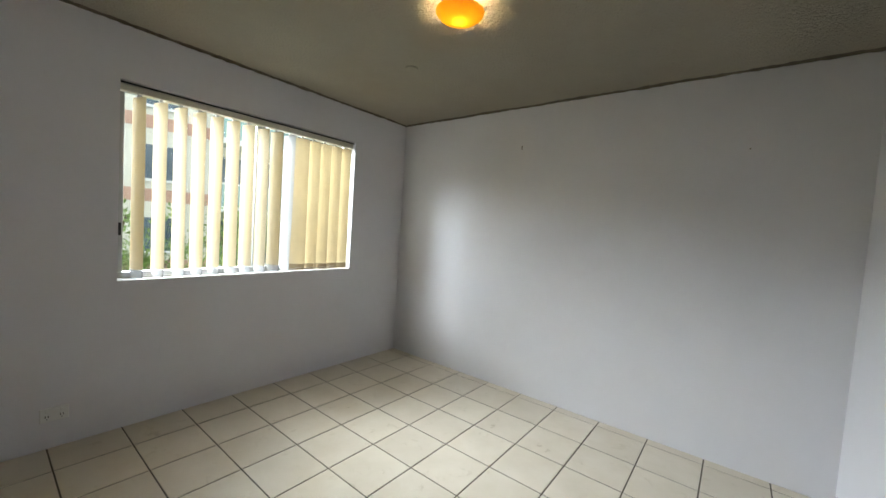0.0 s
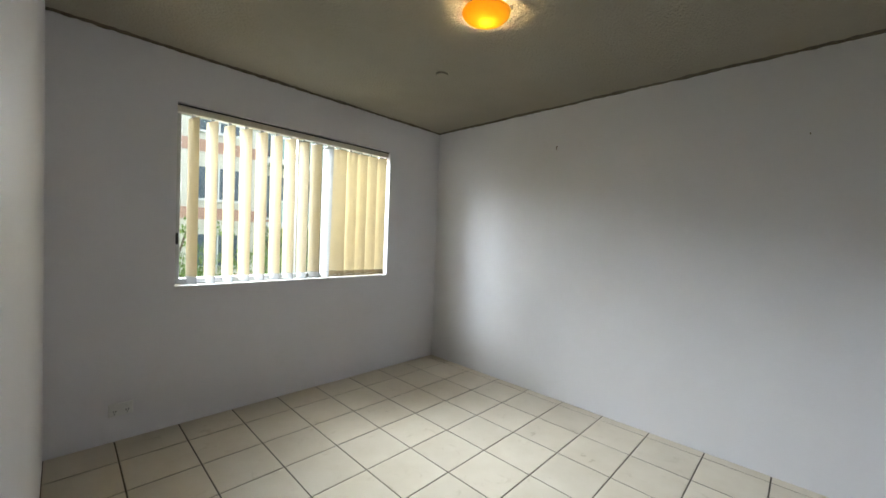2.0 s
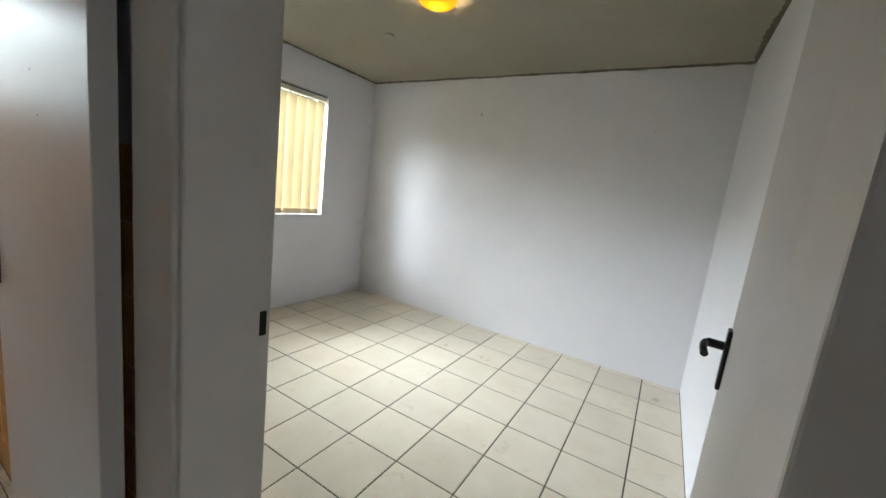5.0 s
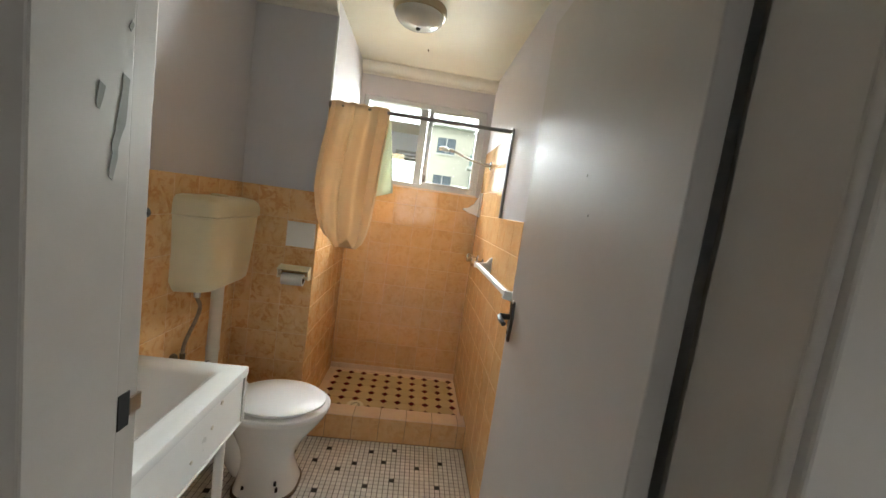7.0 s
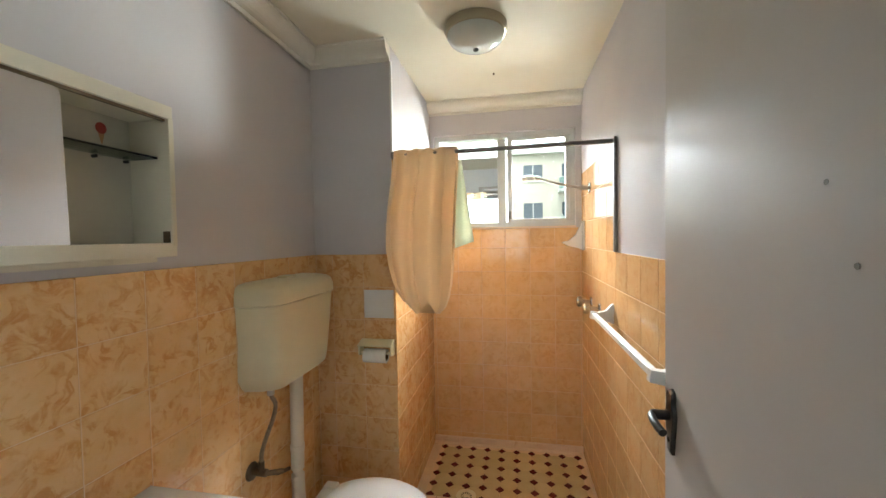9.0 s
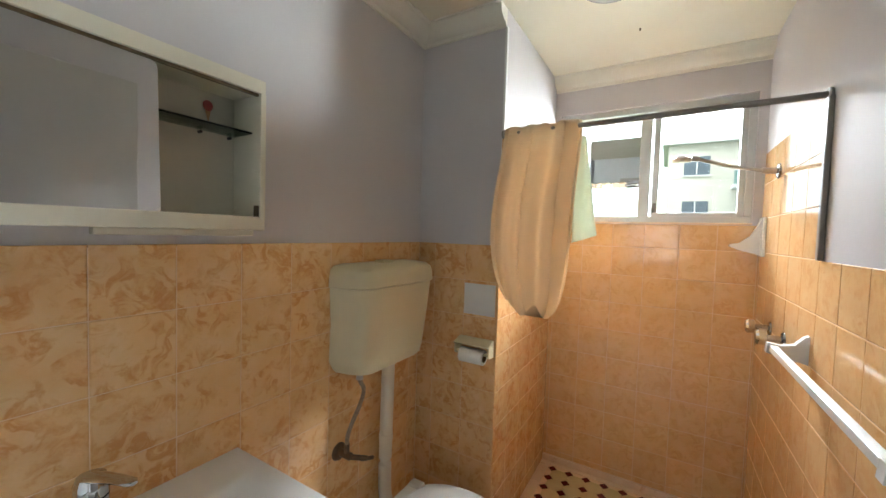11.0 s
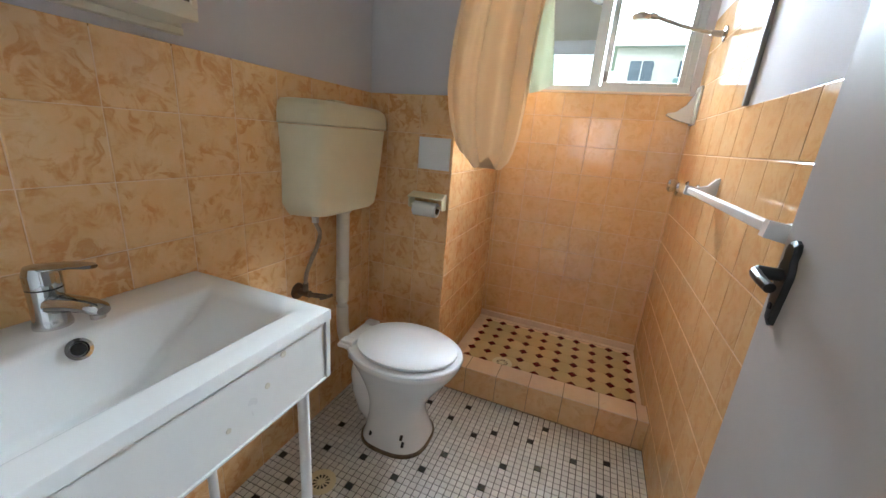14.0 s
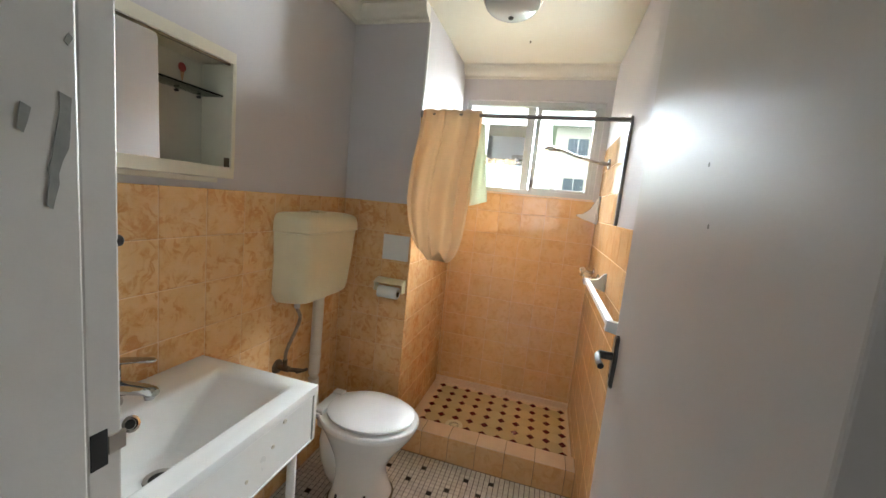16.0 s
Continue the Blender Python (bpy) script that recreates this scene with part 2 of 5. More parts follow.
CURTAIN = cloth("peach curtain cloth", (0.80, 0.64, 0.46), (0.82, 0.64, 0.43), 0.32)
LINER = cloth("white curtain liner", (0.74, 0.75, 0.66), (0.65, 0.68, 0.55), 0.4)
PAPER = surface("toilet paper", (0.80, 0.79, 0.77), (0.84, 0.83, 0.81), 30, 0.9, bump=0.2)
GLASS = clear_glass("window glass")
SHELFGLASS = clear_glass("shelf glass", (0.72, 0.82, 0.76))
STAIN = surface("bare grey patch", (0.16, 0.155, 0.14), (0.22, 0.21, 0.19), 30, 0.6, bump=0.2)
m, n, l, b = nodes_of("mirror")
b.inputs["Base Color"].default_value, b.inputs["Metallic"].default_value, b.inputs["Roughness"].default_value = (0.86, 0.88, 0.88, 1), 1, 0.02
MIRROR = m
AMBER = cloth("amber lamp glass", (0.85, 0.50, 0.06), (1.0, 0.72, 0.16), 0.8, 20)
BULB = glow("bulb", (1.0, 0.74, 0.38), 600.0)
BRICK = surface("brick wall far off", (0.33, 0.19, 0.14), (0.42, 0.27, 0.21), 0.9, 0.9, bump=0.3, fine=14)
RENDERED = surface("cream render", (0.48, 0.46, 0.40), (0.55, 0.53, 0.47), 0.6, 0.85, bump=0.1)
BANDWHITE = surface("white concrete band", (0.55, 0.56, 0.56), (0.62, 0.63, 0.63), 0.7, 0.8, bump=0.1)
DARKGLASS = surface("dark window glass", (0.04, 0.06, 0.08), (0.08, 0.11, 0.14), 0.8, 0.08, bump=0)
GREENGLASS = surface("greenish balcony glass", (0.16, 0.26, 0.25), (0.24, 0.34, 0.33), 0.8, 0.1, bump=0)
LEAF = surface("hedge leaf", (0.07, 0.13, 0.018), (0.16, 0.24, 0.04), 3, 0.5, bump=0.1)
BARK = surface("twig bark", (0.08, 0.055, 0.035), (0.13, 0.09, 0.06), 9, 0.9)
LAWN = surface("grass", (0.05, 0.09, 0.02), (0.10, 0.14, 0.04), 0.8, 0.95, bump=0.6, fine=30)


# ---- mesh helpers ----
def part(name, bm, material, parent=None, label="", smooth=False, local=False):
    """One mesh object from a bmesh in world coordinates (local: in its parent's)."""
    me = bpy.data.meshes.new(name)
    bmesh.ops.recalc_face_normals(bm, faces=bm.faces)
    bm.to_mesh(me)
    bm.free()
    me.materials.append(material)
    if smooth:
        me.polygons.foreach_set("use_smooth", [True] * len(me.polygons))
        me.set_sharp_from_angle(angle=radians(35))
    return put(name, me, parent, label, local)


def put(name, me, parent=None, label="", local=False):
    ob = new(name, me)
    if parent:
        ob.parent = parent
        if parent.parent is None and not local:
            ob.matrix_parent_inverse = Matrix.Translation(-parent.location)
    return tagged(ob, label)


def thing(name, x, y, z, label, category, group=""):
    ob = new(name)
    ob.location = (x, y, z)
    ob.empty_display_size = 0.1
    return tagged(ob, label, category, group)


def struct(name, bm, material, label="", smooth=False):
    return tagged(part(name, bm, material, None, label, smooth), kind="structure")


def box(x0, y0, z0, x1, y1, z1, bevel=0.0, bm=None, seg=2):
    bm = bm or bmesh.new()
    made = bmesh.ops.create_cube(bm, size=1, matrix=Matrix.Translation(((x0 + x1) / 2, (y0 + y1) / 2, (z0 + z1) / 2)) @ Matrix.Diagonal((abs(x1 - x0), abs(y1 - y0), abs(z1 - z0), 1)))
    if bevel:
        edges = list({e for v in made["verts"] for e in v.link_edges})
        bmesh.ops.bevel(bm, geom=edges, offset=bevel, segments=seg, affect="EDGES", profile=0.5)
    return bm


def lathe(profile, m, seg=24, bm=None):
    """Turns (radius, height) pairs about the z axis of the pose m."""
    bm = bm or bmesh.new()
    rings = []
    for r, z in profile:
        if r < 1e-5:
            rings.append([bm.verts.new(m @ Vector((0, 0, z)))])
        else:
            rings.append([bm.verts.new(m @ Vector((r * math.cos(2 * math.pi * k / seg), r * math.sin(2 * math.pi * k / seg), z))) for k in range(seg)])
    for a, b in zip(rings, rings[1:]):
        for k in range(seg):
            j = (k + 1) % seg
            if len(a) == 1 and len(b) == 1:
                continue
            if len(a) == 1:
                bm.faces.new((a[0], b[k], b[j]))
            elif len(b) == 1:
                bm.faces.new((a[k], a[j], b[0]))
            else:
                bm.faces.new((a[k], a[j], b[j], b[k]))
    return bm


def rod(p, q, r, seg=16, bm=None, bevel=0.0):
    """A closed round bar from p to q."""
    p, q = Vector(p), Vector(q)
    d = (q - p).length
    m = Matrix.Translation(p) @ (q - p).to_track_quat("Z", "Y").to_matrix().to_4x4()
    e = min(bevel, r * 0.9)
    prof = [(0, 0), (r - e, 0), (r, e), (r, d - e), (r - e, d), (0, d)] if e else [(0, 0), (r, 0), (r, d), (0, d)]
    return lathe(prof, m, seg, bm)


def tube(points, r, seg=12, bm=None, steps=8):
    """A smooth round tube through the points."""
    pts = [Vector(p) for p in points]
    path = []
    for i in range(len(pts) - 1):
        a, b, c, d = pts[max(i - 1, 0)], pts[i], pts[i + 1], pts[min(i + 2, len(pts) - 1)]
        for k in range(steps):
            t = k / steps
            path.append(0.5 * ((2 * b) + (c - a) * t + (2 * a - 5 * b + 4 * c - d) * t * t + (3 * b - a - 3 * c + d) * t ** 3))
    path.append(pts[-1])
    bm = bm or bmesh.new()
    rings = []
    for i, p in enumerate(path):
        way = path[min(i + 1, len(path) - 1)] - path[max(i - 1, 0)]
        rot = way.to_track_quat("Z", "Y").to_matrix()
        rings.append([bm.verts.new(p + rot @ Vector((r * math.cos(2 * math.pi * k / seg), r * math.sin(2 * math.pi * k / seg), 0))) for k in range(seg)])
    for a, b in zip(rings, rings[1:]):
        for k in range(seg):
            bm.faces.new((a[k], a[(k + 1) % seg], b[(k + 1) % seg], b[k]))
    bm.faces.new(rings[0])
    bm.faces.new(rings[-1][::-1])
    return bm


def loft(sections, bm=None, caps=True):
    """Skins closed rings of points of equal number."""
    bm = bm or bmesh.new()
    rings = [[bm.verts.new(p) for p in s] for s in sections]
    k = len(rings[0])
    for a, b in zip(rings, rings[1:]):
        for i in range(k):
            bm.faces.new((a[i], a[(i + 1) % k], b[(i + 1) % k], b[i]))
    if caps:
        bm.faces.new(rings[0][::-1])
        bm.faces.new(rings[-1])
    return bm


def rounded(cx, cy, z, hx, hy, power=3.0, count=36, tip=0.0):
    """A ring of superellipse shape; tip: makes the +y end more pointed."""
    ring = []
    for k in range(count):
        a = 2 * math.pi * k / count
        c, s = math.cos(a), math.sin(a)
        x, y = abs(c) ** (2 / power) * math.copysign(1, c), abs(s) ** (2 / power) * math.copysign(1, s)
        x *= 1 - tip * max(0, y) ** 2
        ring.append((cx + hx * x, cy + hy * y, z))
    return ring


def prism(outline, axis, a, b, bm=None):
    """A flat outline (two coordinates) drawn out along the axis from a to b."""
    bm = bm or bmesh.new()
    at = {"x": lambda u, v, w: (w, u, v), "y": lambda u, v, w: (u, w, v), "z": lambda u, v, w: (u, v, w)}[axis]
    lo, hi = [bm.verts.new(at(u, v, a)) for u, v in outline], [bm.verts.new(at(u, v, b)) for u, v in outline]
    k = len(outline)
    for i in range(k):
        bm.faces.new((lo[i], lo[(i + 1) % k], hi[(i + 1) % k], hi[i]))
    bm.faces.new(lo[::-1])
    bm.faces.new(hi)
    return bm


# ---- bedroom shell ----
WY0, WY1, WZ0, WZ1 = 0.695, 2.445, 0.938, 2.165     # bedroom window opening
VY0, VY1, VZ0, VZ1 = -0.945, -0.056, 1.512, 2.116   # bathroom window opening
OUT = -3.56                                         # outer face of the west wall
bm = box(OUT, YS, -0.3, XW, WY0, 2.75)
box(OUT, WY1, -0.3, XW, YN + 0.12, 2.75, bm=bm)
box(OUT, WY0, -0.3, XW, WY1, WZ0, bm=bm)
box(OUT, WY0, WZ1, XW, WY1, 2.75, bm=bm)
struct("wall_west", bm, WALL, "white painted bedroom wall with a window opening")
struct("wall_north", box(XW, YN, -0.1, XE + 0.12, YN + 0.12, 2.75), WALL, "plain white painted bedroom wall")
struct("wall_east", box(XE, HN, -0.1, XE + 0.12, YN, 2.75), WALL, "plain white painted bedroom wall")
bm = box(OUT, BR + 0.008, -0.1, -0.80, YS, 2.75)
box(-0.80, HN + 0.004, 2.09, XE, YS, 2.75, bm=bm)
box(0.015, HN, -0.1, XE, YS, 2.09, bm=bm)
struct("wall_south", bm, WALL, "white painted wall between bedroom, bathroom and hall")
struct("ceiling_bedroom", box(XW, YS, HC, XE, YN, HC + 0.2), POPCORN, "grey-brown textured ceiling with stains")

# Darker brown than the ceiling coat, for the bead along the walls.
CEILEDGE = surface("dark brown ceiling edge", (0.075, 0.06, 0.04), (0.14, 0.12, 0.085), 7, 0.95, bump=1.0, fine=70, relief=0.008)


def ragged_bead(name, p, q, inward, seed):
    """The rough dark edge of the ceiling coat along a wall."""
    rng = random.Random(seed)
    p, q, w = Vector(p), Vector(q), Vector(inward)
    count = int((q - p).length / 0.03)
    rings = []
    for k in range(count + 1):
        c = p + (q - p) * k / count
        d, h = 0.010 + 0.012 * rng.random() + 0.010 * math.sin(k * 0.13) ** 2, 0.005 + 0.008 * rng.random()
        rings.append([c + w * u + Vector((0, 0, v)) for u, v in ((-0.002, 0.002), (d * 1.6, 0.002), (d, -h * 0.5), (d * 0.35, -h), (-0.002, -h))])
    struct(name, loft(rings), CEILEDGE, "rough dark brown edge of the ceiling coat")


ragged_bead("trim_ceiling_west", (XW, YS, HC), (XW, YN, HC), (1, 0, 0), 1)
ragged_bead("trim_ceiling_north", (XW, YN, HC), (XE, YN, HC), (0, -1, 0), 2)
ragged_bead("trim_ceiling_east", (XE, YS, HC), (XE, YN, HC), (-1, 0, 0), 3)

# ---- hall and what closes the place behind the camera ----
HX, HS = 3.6, -1.15
struct("wall_hall_south", box(HW - 0.14, HS - 0.12, -0.1, HX, HS, 2.75), WALL, "plain white hall wall")
struct("wall_hall_north", box(XE + 0.12, HN, -0.1, HX, HN + 0.12, 2.75), WALL, "plain white hall wall")
# Unseen end wall; its opening is added so daylight reaches the hall.
bm = box(HX, HS - 0.12, -0.1, HX + 0.12, HN + 0.12, 0.95)
box(HX, HS - 0.12, 1.85, HX + 0.12, HN + 0.12, 2.75, bm=bm)
box(HX, HS - 0.12, 0.95, HX + 0.12, HS + 0.08, 1.85, bm=bm)
box(HX, HN - 0.08, 0.95, HX + 0.12, HN + 0.12, 1.85, bm=bm)
struct("wall_hall_east", bm, WALL, "unseen hall end wall, its opening added to let in light")
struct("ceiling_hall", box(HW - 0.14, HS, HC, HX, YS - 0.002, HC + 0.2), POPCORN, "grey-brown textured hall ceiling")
# the wall that holds the bathroom door
bm = box(BF, BL - 0.1, -0.1, HW, -0.872, 2.75)
box(BF, -0.872, 2.09, HW, -0.014, 2.75, bm=bm)
struct("wall_bathroom_door", bm, WALL, "white wall beside the bathroom door")

# ---- bathroom shell: wall cores lie 8 mm behind the tile faces ----
G = 0.008
struct("wall_bathroom_left", box(OUT, BL - 0.12, -0.1, BF, BL - G, 2.75), BATHWALL, "lilac-grey painted bathroom wall, tiled below")
struct("wall_pier", box(BX - 0.1, BL - G, -0.1, PF - G, BP - G, 2.6), BATHWALL, "lilac-grey painted duct pier, tiled below")
bm = box(OUT, BP - G, -0.3, BX - G, BR + G, VZ0 - 0.012)
box(OUT, BP - G, VZ1, BX - G, BR + G, 2.75, bm=bm)
box(OUT, BP - G, VZ0 - 0.012, BX - G, VY0, VZ1, bm=bm)
box(OUT, VY1, VZ0 - 0.012, BX - G, BR + G, VZ1, bm=bm)
struct("wall_bathroom_window", bm, BATHWALL, "bathroom window wall, tiled up to the sill")
struct("wall_bathroom_right", box(BX - 0.1, BR + G - 0.006, -0.1, BF - 0.06, BR + G + 0.002, 2.6), BATHWALL, "lilac-grey painted bathroom wall, tiled below")
struct("ceiling_bathroom", box(OUT, BL - 0.1, HB, BF, BR + 0.03, HB + 0.15), CEILPAINT, "cream painted bathroom ceiling")


def cornice(name, p, q, inward):
    """A coved cornice from p to q under the ceiling; inward: the way from the wall into the room."""
    p, q, w = Vector(p), Vector(q), Vector(inward)
    prof = [(0, 0), (0, -0.072), (0.010, -0.072), (0.014, -0.058)]
    prof += [(0.014 + 0.052 * math.sin(a), -0.006 - 0.052 * math.cos(a)) for a in np.linspace(0.1, math.pi / 2, 7)]
    prof += [(0.076, -0.006), (0.076, 0)]
    bm = bmesh.new()
    ends = [[bm.verts.new(e + w * u + Vector((0, 0, HB + v))) for u, v in prof] for e in (p, q)]
    k = len(prof)
    for i in range(k):
        bm.faces.new((ends[0][i], ends[0][(i + 1) % k], ends[1][(i + 1) % k], ends[1][i]))
    bm.faces.new(ends[0][::-1])
    bm.faces.new(ends[1])
    struct(name, bm, CORNICEPAINT, "cream coved plaster cornice")


cornice("trim_cornice_left", (BF, BL - G, 0), (PF - G, BL - G, 0), (0, 1, 0))
cornice("trim_cornice_pier", (PF - G, BL - G, 0), (PF - G, BP - G, 0), (1, 0, 0))
cornice("trim_cornice_window", (BX - G, BP - G, 0), (BX - G, BR + G, 0), (1, 0, 0))
struct("trim_pier_corner", box(PF - G - 0.012, BP - G - 0.004, 1.37, PF - G + 0.005, BP - G + 0.006, HB - 0.07, 0.002), PLASTICWHITE, "white corner bead on the pier")
# Tile edge trim standing in shade; the dark colour carries that shade.
struct("trim_tile_edge", box(-2.459, BR - 0.012, 1.378, -2.439, BR + 0.002, 1.826, 0.003), RAILMETAL, "edge strip beside the shower tiles, its shade put into the colour")

# ---- floors ----
struct("subfloor", box(OUT, HS - 0.12, -0.3, HX + 0.12, YN + 0.12, -0.012), GROUT, "concrete slab")
floor_bed = struct("floor_bedroom", box(XW, HN, -0.012, XE, YN, -0.0035), GROUT, "cream square floor tiles with dark joints")
floor_hall = struct("floor_hall", box(HW, HS, -0.012, HX, HN, -0.0035), GROUT, "cream square hall floor tiles")
floor_bath = struct("floor_bathroom", box(CF - 0.2, BL - G, -0.012, HW, BR + G, -0.0025), MOSGROUT, "white mosaic bathroom floor with scattered black squares")

# ---- bedroom window ----
win = tagged(new("window_1"), "aluminium sliding window behind vertical blinds", "window", kind="structure")
win.location = (-3.47, 1.57, WZ0)
FX0, FX1 = -3.50, -3.44
for name, dims in (("frame_rail", (FX0, WY0, WZ0, FX1, WY1, WZ0 + 0.045)), ("frame_rail", (FX0, WY0, WZ1 - 0.045, FX1, WY1, WZ1)),
                   ("frame_stile", (FX0, WY0, WZ0 + 0.045, FX1, WY0 + 0.04, WZ1 - 0.045)), ("frame_stile", (FX0, WY1 - 0.04, WZ0 + 0.045, FX1, WY1, WZ1 - 0.045)),
                   ("meeting_stile", (FX0 + 0.005, 1.55, WZ0 + 0.045, FX1 - 0.005, 1.60, WZ1 - 0.045))):
    part(name, box(*dims, 0.003), ALU, win)
for y0, y1, x in ((WY0 + 0.04, 1.55, -3.462), (1.60, WY1 - 0.04, -3.478)):
    pane = part("pane", box(x - 0.003, y0, WZ0 + 0.045, x + 0.003, y1, WZ1 - 0.045), GLASS, win)
    pane.visible_shadow = False
part("sill", box(-3.44, WY0 - 0.0, WZ0 - 0.004, XW + 0.006, WY1, WZ0 + 0.006, 0.002), PLASTICWHITE, win)
part("latch", box(-3.44, WY0 + 0.012, 1.22, -3.425, WY0 + 0.03, 1.30, 0.003), BLACK, win)

# ---- vertical blind ----
blind = thing("vertical_blind", -3.395, 1.57, WZ1 - 0.06, "cream fabric vertical blind hanging in the bedroom window, slats half open", "blind")
part("headrail", box(-3.425, WY0 + 0.004, WZ1 - 0.058, -3.375, WY1 - 0.004, WZ1 - 0.014, 0.006), CABPAINT, blind, "cream aluminium headrail")
part("valance_strip", box(-3.374, WY0 + 0.004, WZ1 - 0.016, -3.364, WY1 - 0.004, WZ1 - 0.006, 0.002), BLACK, blind)


def slat(y, turn, cloth_mat, hem_mat, sway):
    """One hanging strip of cloth, bowed a little, with a hem and its hanger."""
    top, foot, half = WZ1 - 0.075, WZ0 + 0.012, 0.0635
    rot = Matrix.Translation((-3.395, y, 0)) @ Matrix.Rotation(radians(turn), 4, "Z")
    wide, high = 6, 14

    def strip(z0, z1, rows, thick):
        bm = bmesh.new()
        grid = []
        for i in range(rows + 1):
            z = z0 + (z1 - z0) * i / rows
            drop = (top - z) / (top - foot)
            row = []
            for k in range(wide + 1):
                u = -1 + 2 * k / wide
                bow = 0.007 * (1 - u * u) + sway * drop * drop * (0.6 + 0.4 * u)
                row.append((rot @ Vector((bow, half * u, z)), rot @ Vector((bow - thick, half * u, z))))
            grid.append(row)
        f = [[bm.verts.new(c[0]) for c in r] for r in grid]
        b = [[bm.verts.new(c[1]) for c in r] for r in grid]
        for i in range(rows):
            for k in range(wide):
                bm.faces.new((f[i][k], f[i][k + 1], f[i + 1][k + 1], f[i + 1][k]))
                bm.faces.new((b[i][k], b[i + 1][k], b[i + 1][k + 1], b[i][k + 1]))
            for k, s in ((0, 1), (wide, -1)):
                bm.faces.new((f[i][k], f[i + 1][k], b[i + 1][k], b[i][k])[::s])
        for i, s in ((0, 1), (rows, -1)):
            for k in range(wide):
                bm.faces.new((f[i][k], b[i][k], b[i][k + 1], f[i][k + 1])[::s])
        return bm

    s = part("slat", strip(foot + 0.052, top, high, 0.0012), cloth_mat, blind, smooth=True)
    part("hem", strip(foot, foot + 0.05, 3, 0.004), hem_mat, s, smooth=True)
    part("hanger", box(-3.399, y - 0.012, top - 0.004, -3.391, y + 0.012, WZ1 - 0.055, 0.001), PLASTICWHITE, s)


TURNS = [-71, -70, -72, -70, -71, -70, -69, -70, -68, -74, -26, -30, -22, -26, -24]
for i, turn in enumerate(TURNS):
    # Tenth slat coloured as if lit; hems pale on open slats, brown on closed.
    pale = i == 9
    slat(0.796 + 0.1117 * i, turn, LITCLOTH if pale else BLIND, BLINDHEM if i > 9 and not pale else LITCLOTH, 0.004 * math.sin(i * 2.1) + (0.02 if i == 9 else 0))
links = [(-3.372, 0.80 + 0.1117 * i / 2, WZ0 + (0.035 if i % 2 == 0 else 0.022)) for i in range(28)]
part("link_chain", tube(links, 0.0016, 6, steps=3), PLASTICWHITE, blind)
part("pull_cord", tube([(-3.37, WY1 - 0.03, WZ1 - 0.05), (-3.368, WY1 - 0.03, 1.6), (-3.37, WY1 - 0.028, 1.15)], 0.002, 6), PLASTICWHITE, blind)

# ---- bedroom ceiling lamp ----
LX, LY = -1.55, 1.64
lamp = thing("ceiling_lamp", LX, LY, HC - 0.10, "lit amber glass bowl lamp on the bedroom ceiling", "ceiling lamp")
at = pose(LX, LY, HC)
part("base_plate", lathe([(0, 0), (0.055, 0), (0.055, -0.012), (0.03, -0.022), (0, -0.022)], at, 24), LAMPRING, lamp, smooth=True)
part("bulb", lathe([(0, -0.022), (0.012, -0.022), (0.014, -0.030), (0.024, -0.040), (0.026, -0.050), (0.018, -0.060), (0, -0.064)], at, 20), BULB, lamp, smooth=True)
outer = [(0.120 * math.sin(a), -0.024 - 0.050 * math.cos(a)) for a in np.linspace(0, math.pi / 2, 12)]
inner = [(0.116 * math.sin(a), -0.024 - 0.046 * math.cos(a)) for a in np.linspace(math.pi / 2, 0, 12)]
part("shade", lathe([(r if r > 1e-4 else 0, z) for r, z in outer + inner], at, 40), AMBER, lamp, "amber glass bowl", smooth=True)
for a in (30, 150, 270):
    c, s = math.cos(radians(a)), math.sin(radians(a))
    part("clip", rod((LX + 0.125 * c, LY + 0.125 * s, HC - 0.026), (LX + 0.125 * c, LY + 0.125 * s, HC), 0.004, 8), DULLMETAL, lamp)
rose = thing("junction_cover", -2.256, 2.04, HC - 0.012, "painted-over round junction cover on the bedroom ceiling", "cover plate")
part("disc", lathe([(0, 0), (0.045, 0), (0.043, -0.010), (0.02, -0.013), (0, -0.010)], pose(-2.256, 2.04, HC), 24), POPCORN, rose, smooth=True)

# ---- small things on bedroom walls ----
sock = thing("wall_socket", XW, 0.43, 0.155, "white plastic double power point low on the bedroom wall", "power point")
part("plate", box(XW, 0.371, 0.155, XW + 0.009, 0.489, 0.236, 0.004), PLASTICWHITE, sock)
for dy in (-0.03, 0.03):
    part("rocker", box(XW + 0.008, 0.43 + dy - 0.007, 0.21, XW + 0.013, 0.43 + dy + 0.007, 0.225, 0.002), PLASTICWHITE, sock)
    for a in (-0.006, 0.006):
        part("pin_slot", box(XW + 0.0085, 0.43 + dy + a - 0.0018, 0.182, XW + 0.0096, 0.43 + dy + a + 0.0018, 0.193), HOLE, sock)
    part("pin_slot", box(XW + 0.0085, 0.43 + dy - 0.0015, 0.167, XW + 0.0096, 0.43 + dy + 0.0015, 0.176), HOLE, sock)
sw = thing("light_switch", -0.93, YS, 1.205, "aged cream round-edged light switch beside the bedroom door", "light switch")
part("plate", box(-0.97, YS, 1.205, -0.89, YS + 0.012, 1.335, 0.006), CREAMPLASTIC, sw)
part("rocker", box(-0.942, YS + 0.011, 1.25, -0.918, YS + 0.022, 1.29, 0.004), CREAMPLASTIC, sw)
part("screw", rod((-0.93, YS + 0.010, 1.225), (-0.93, YS + 0.0145, 1.225), 0.004, 10), BRONZE, sw)
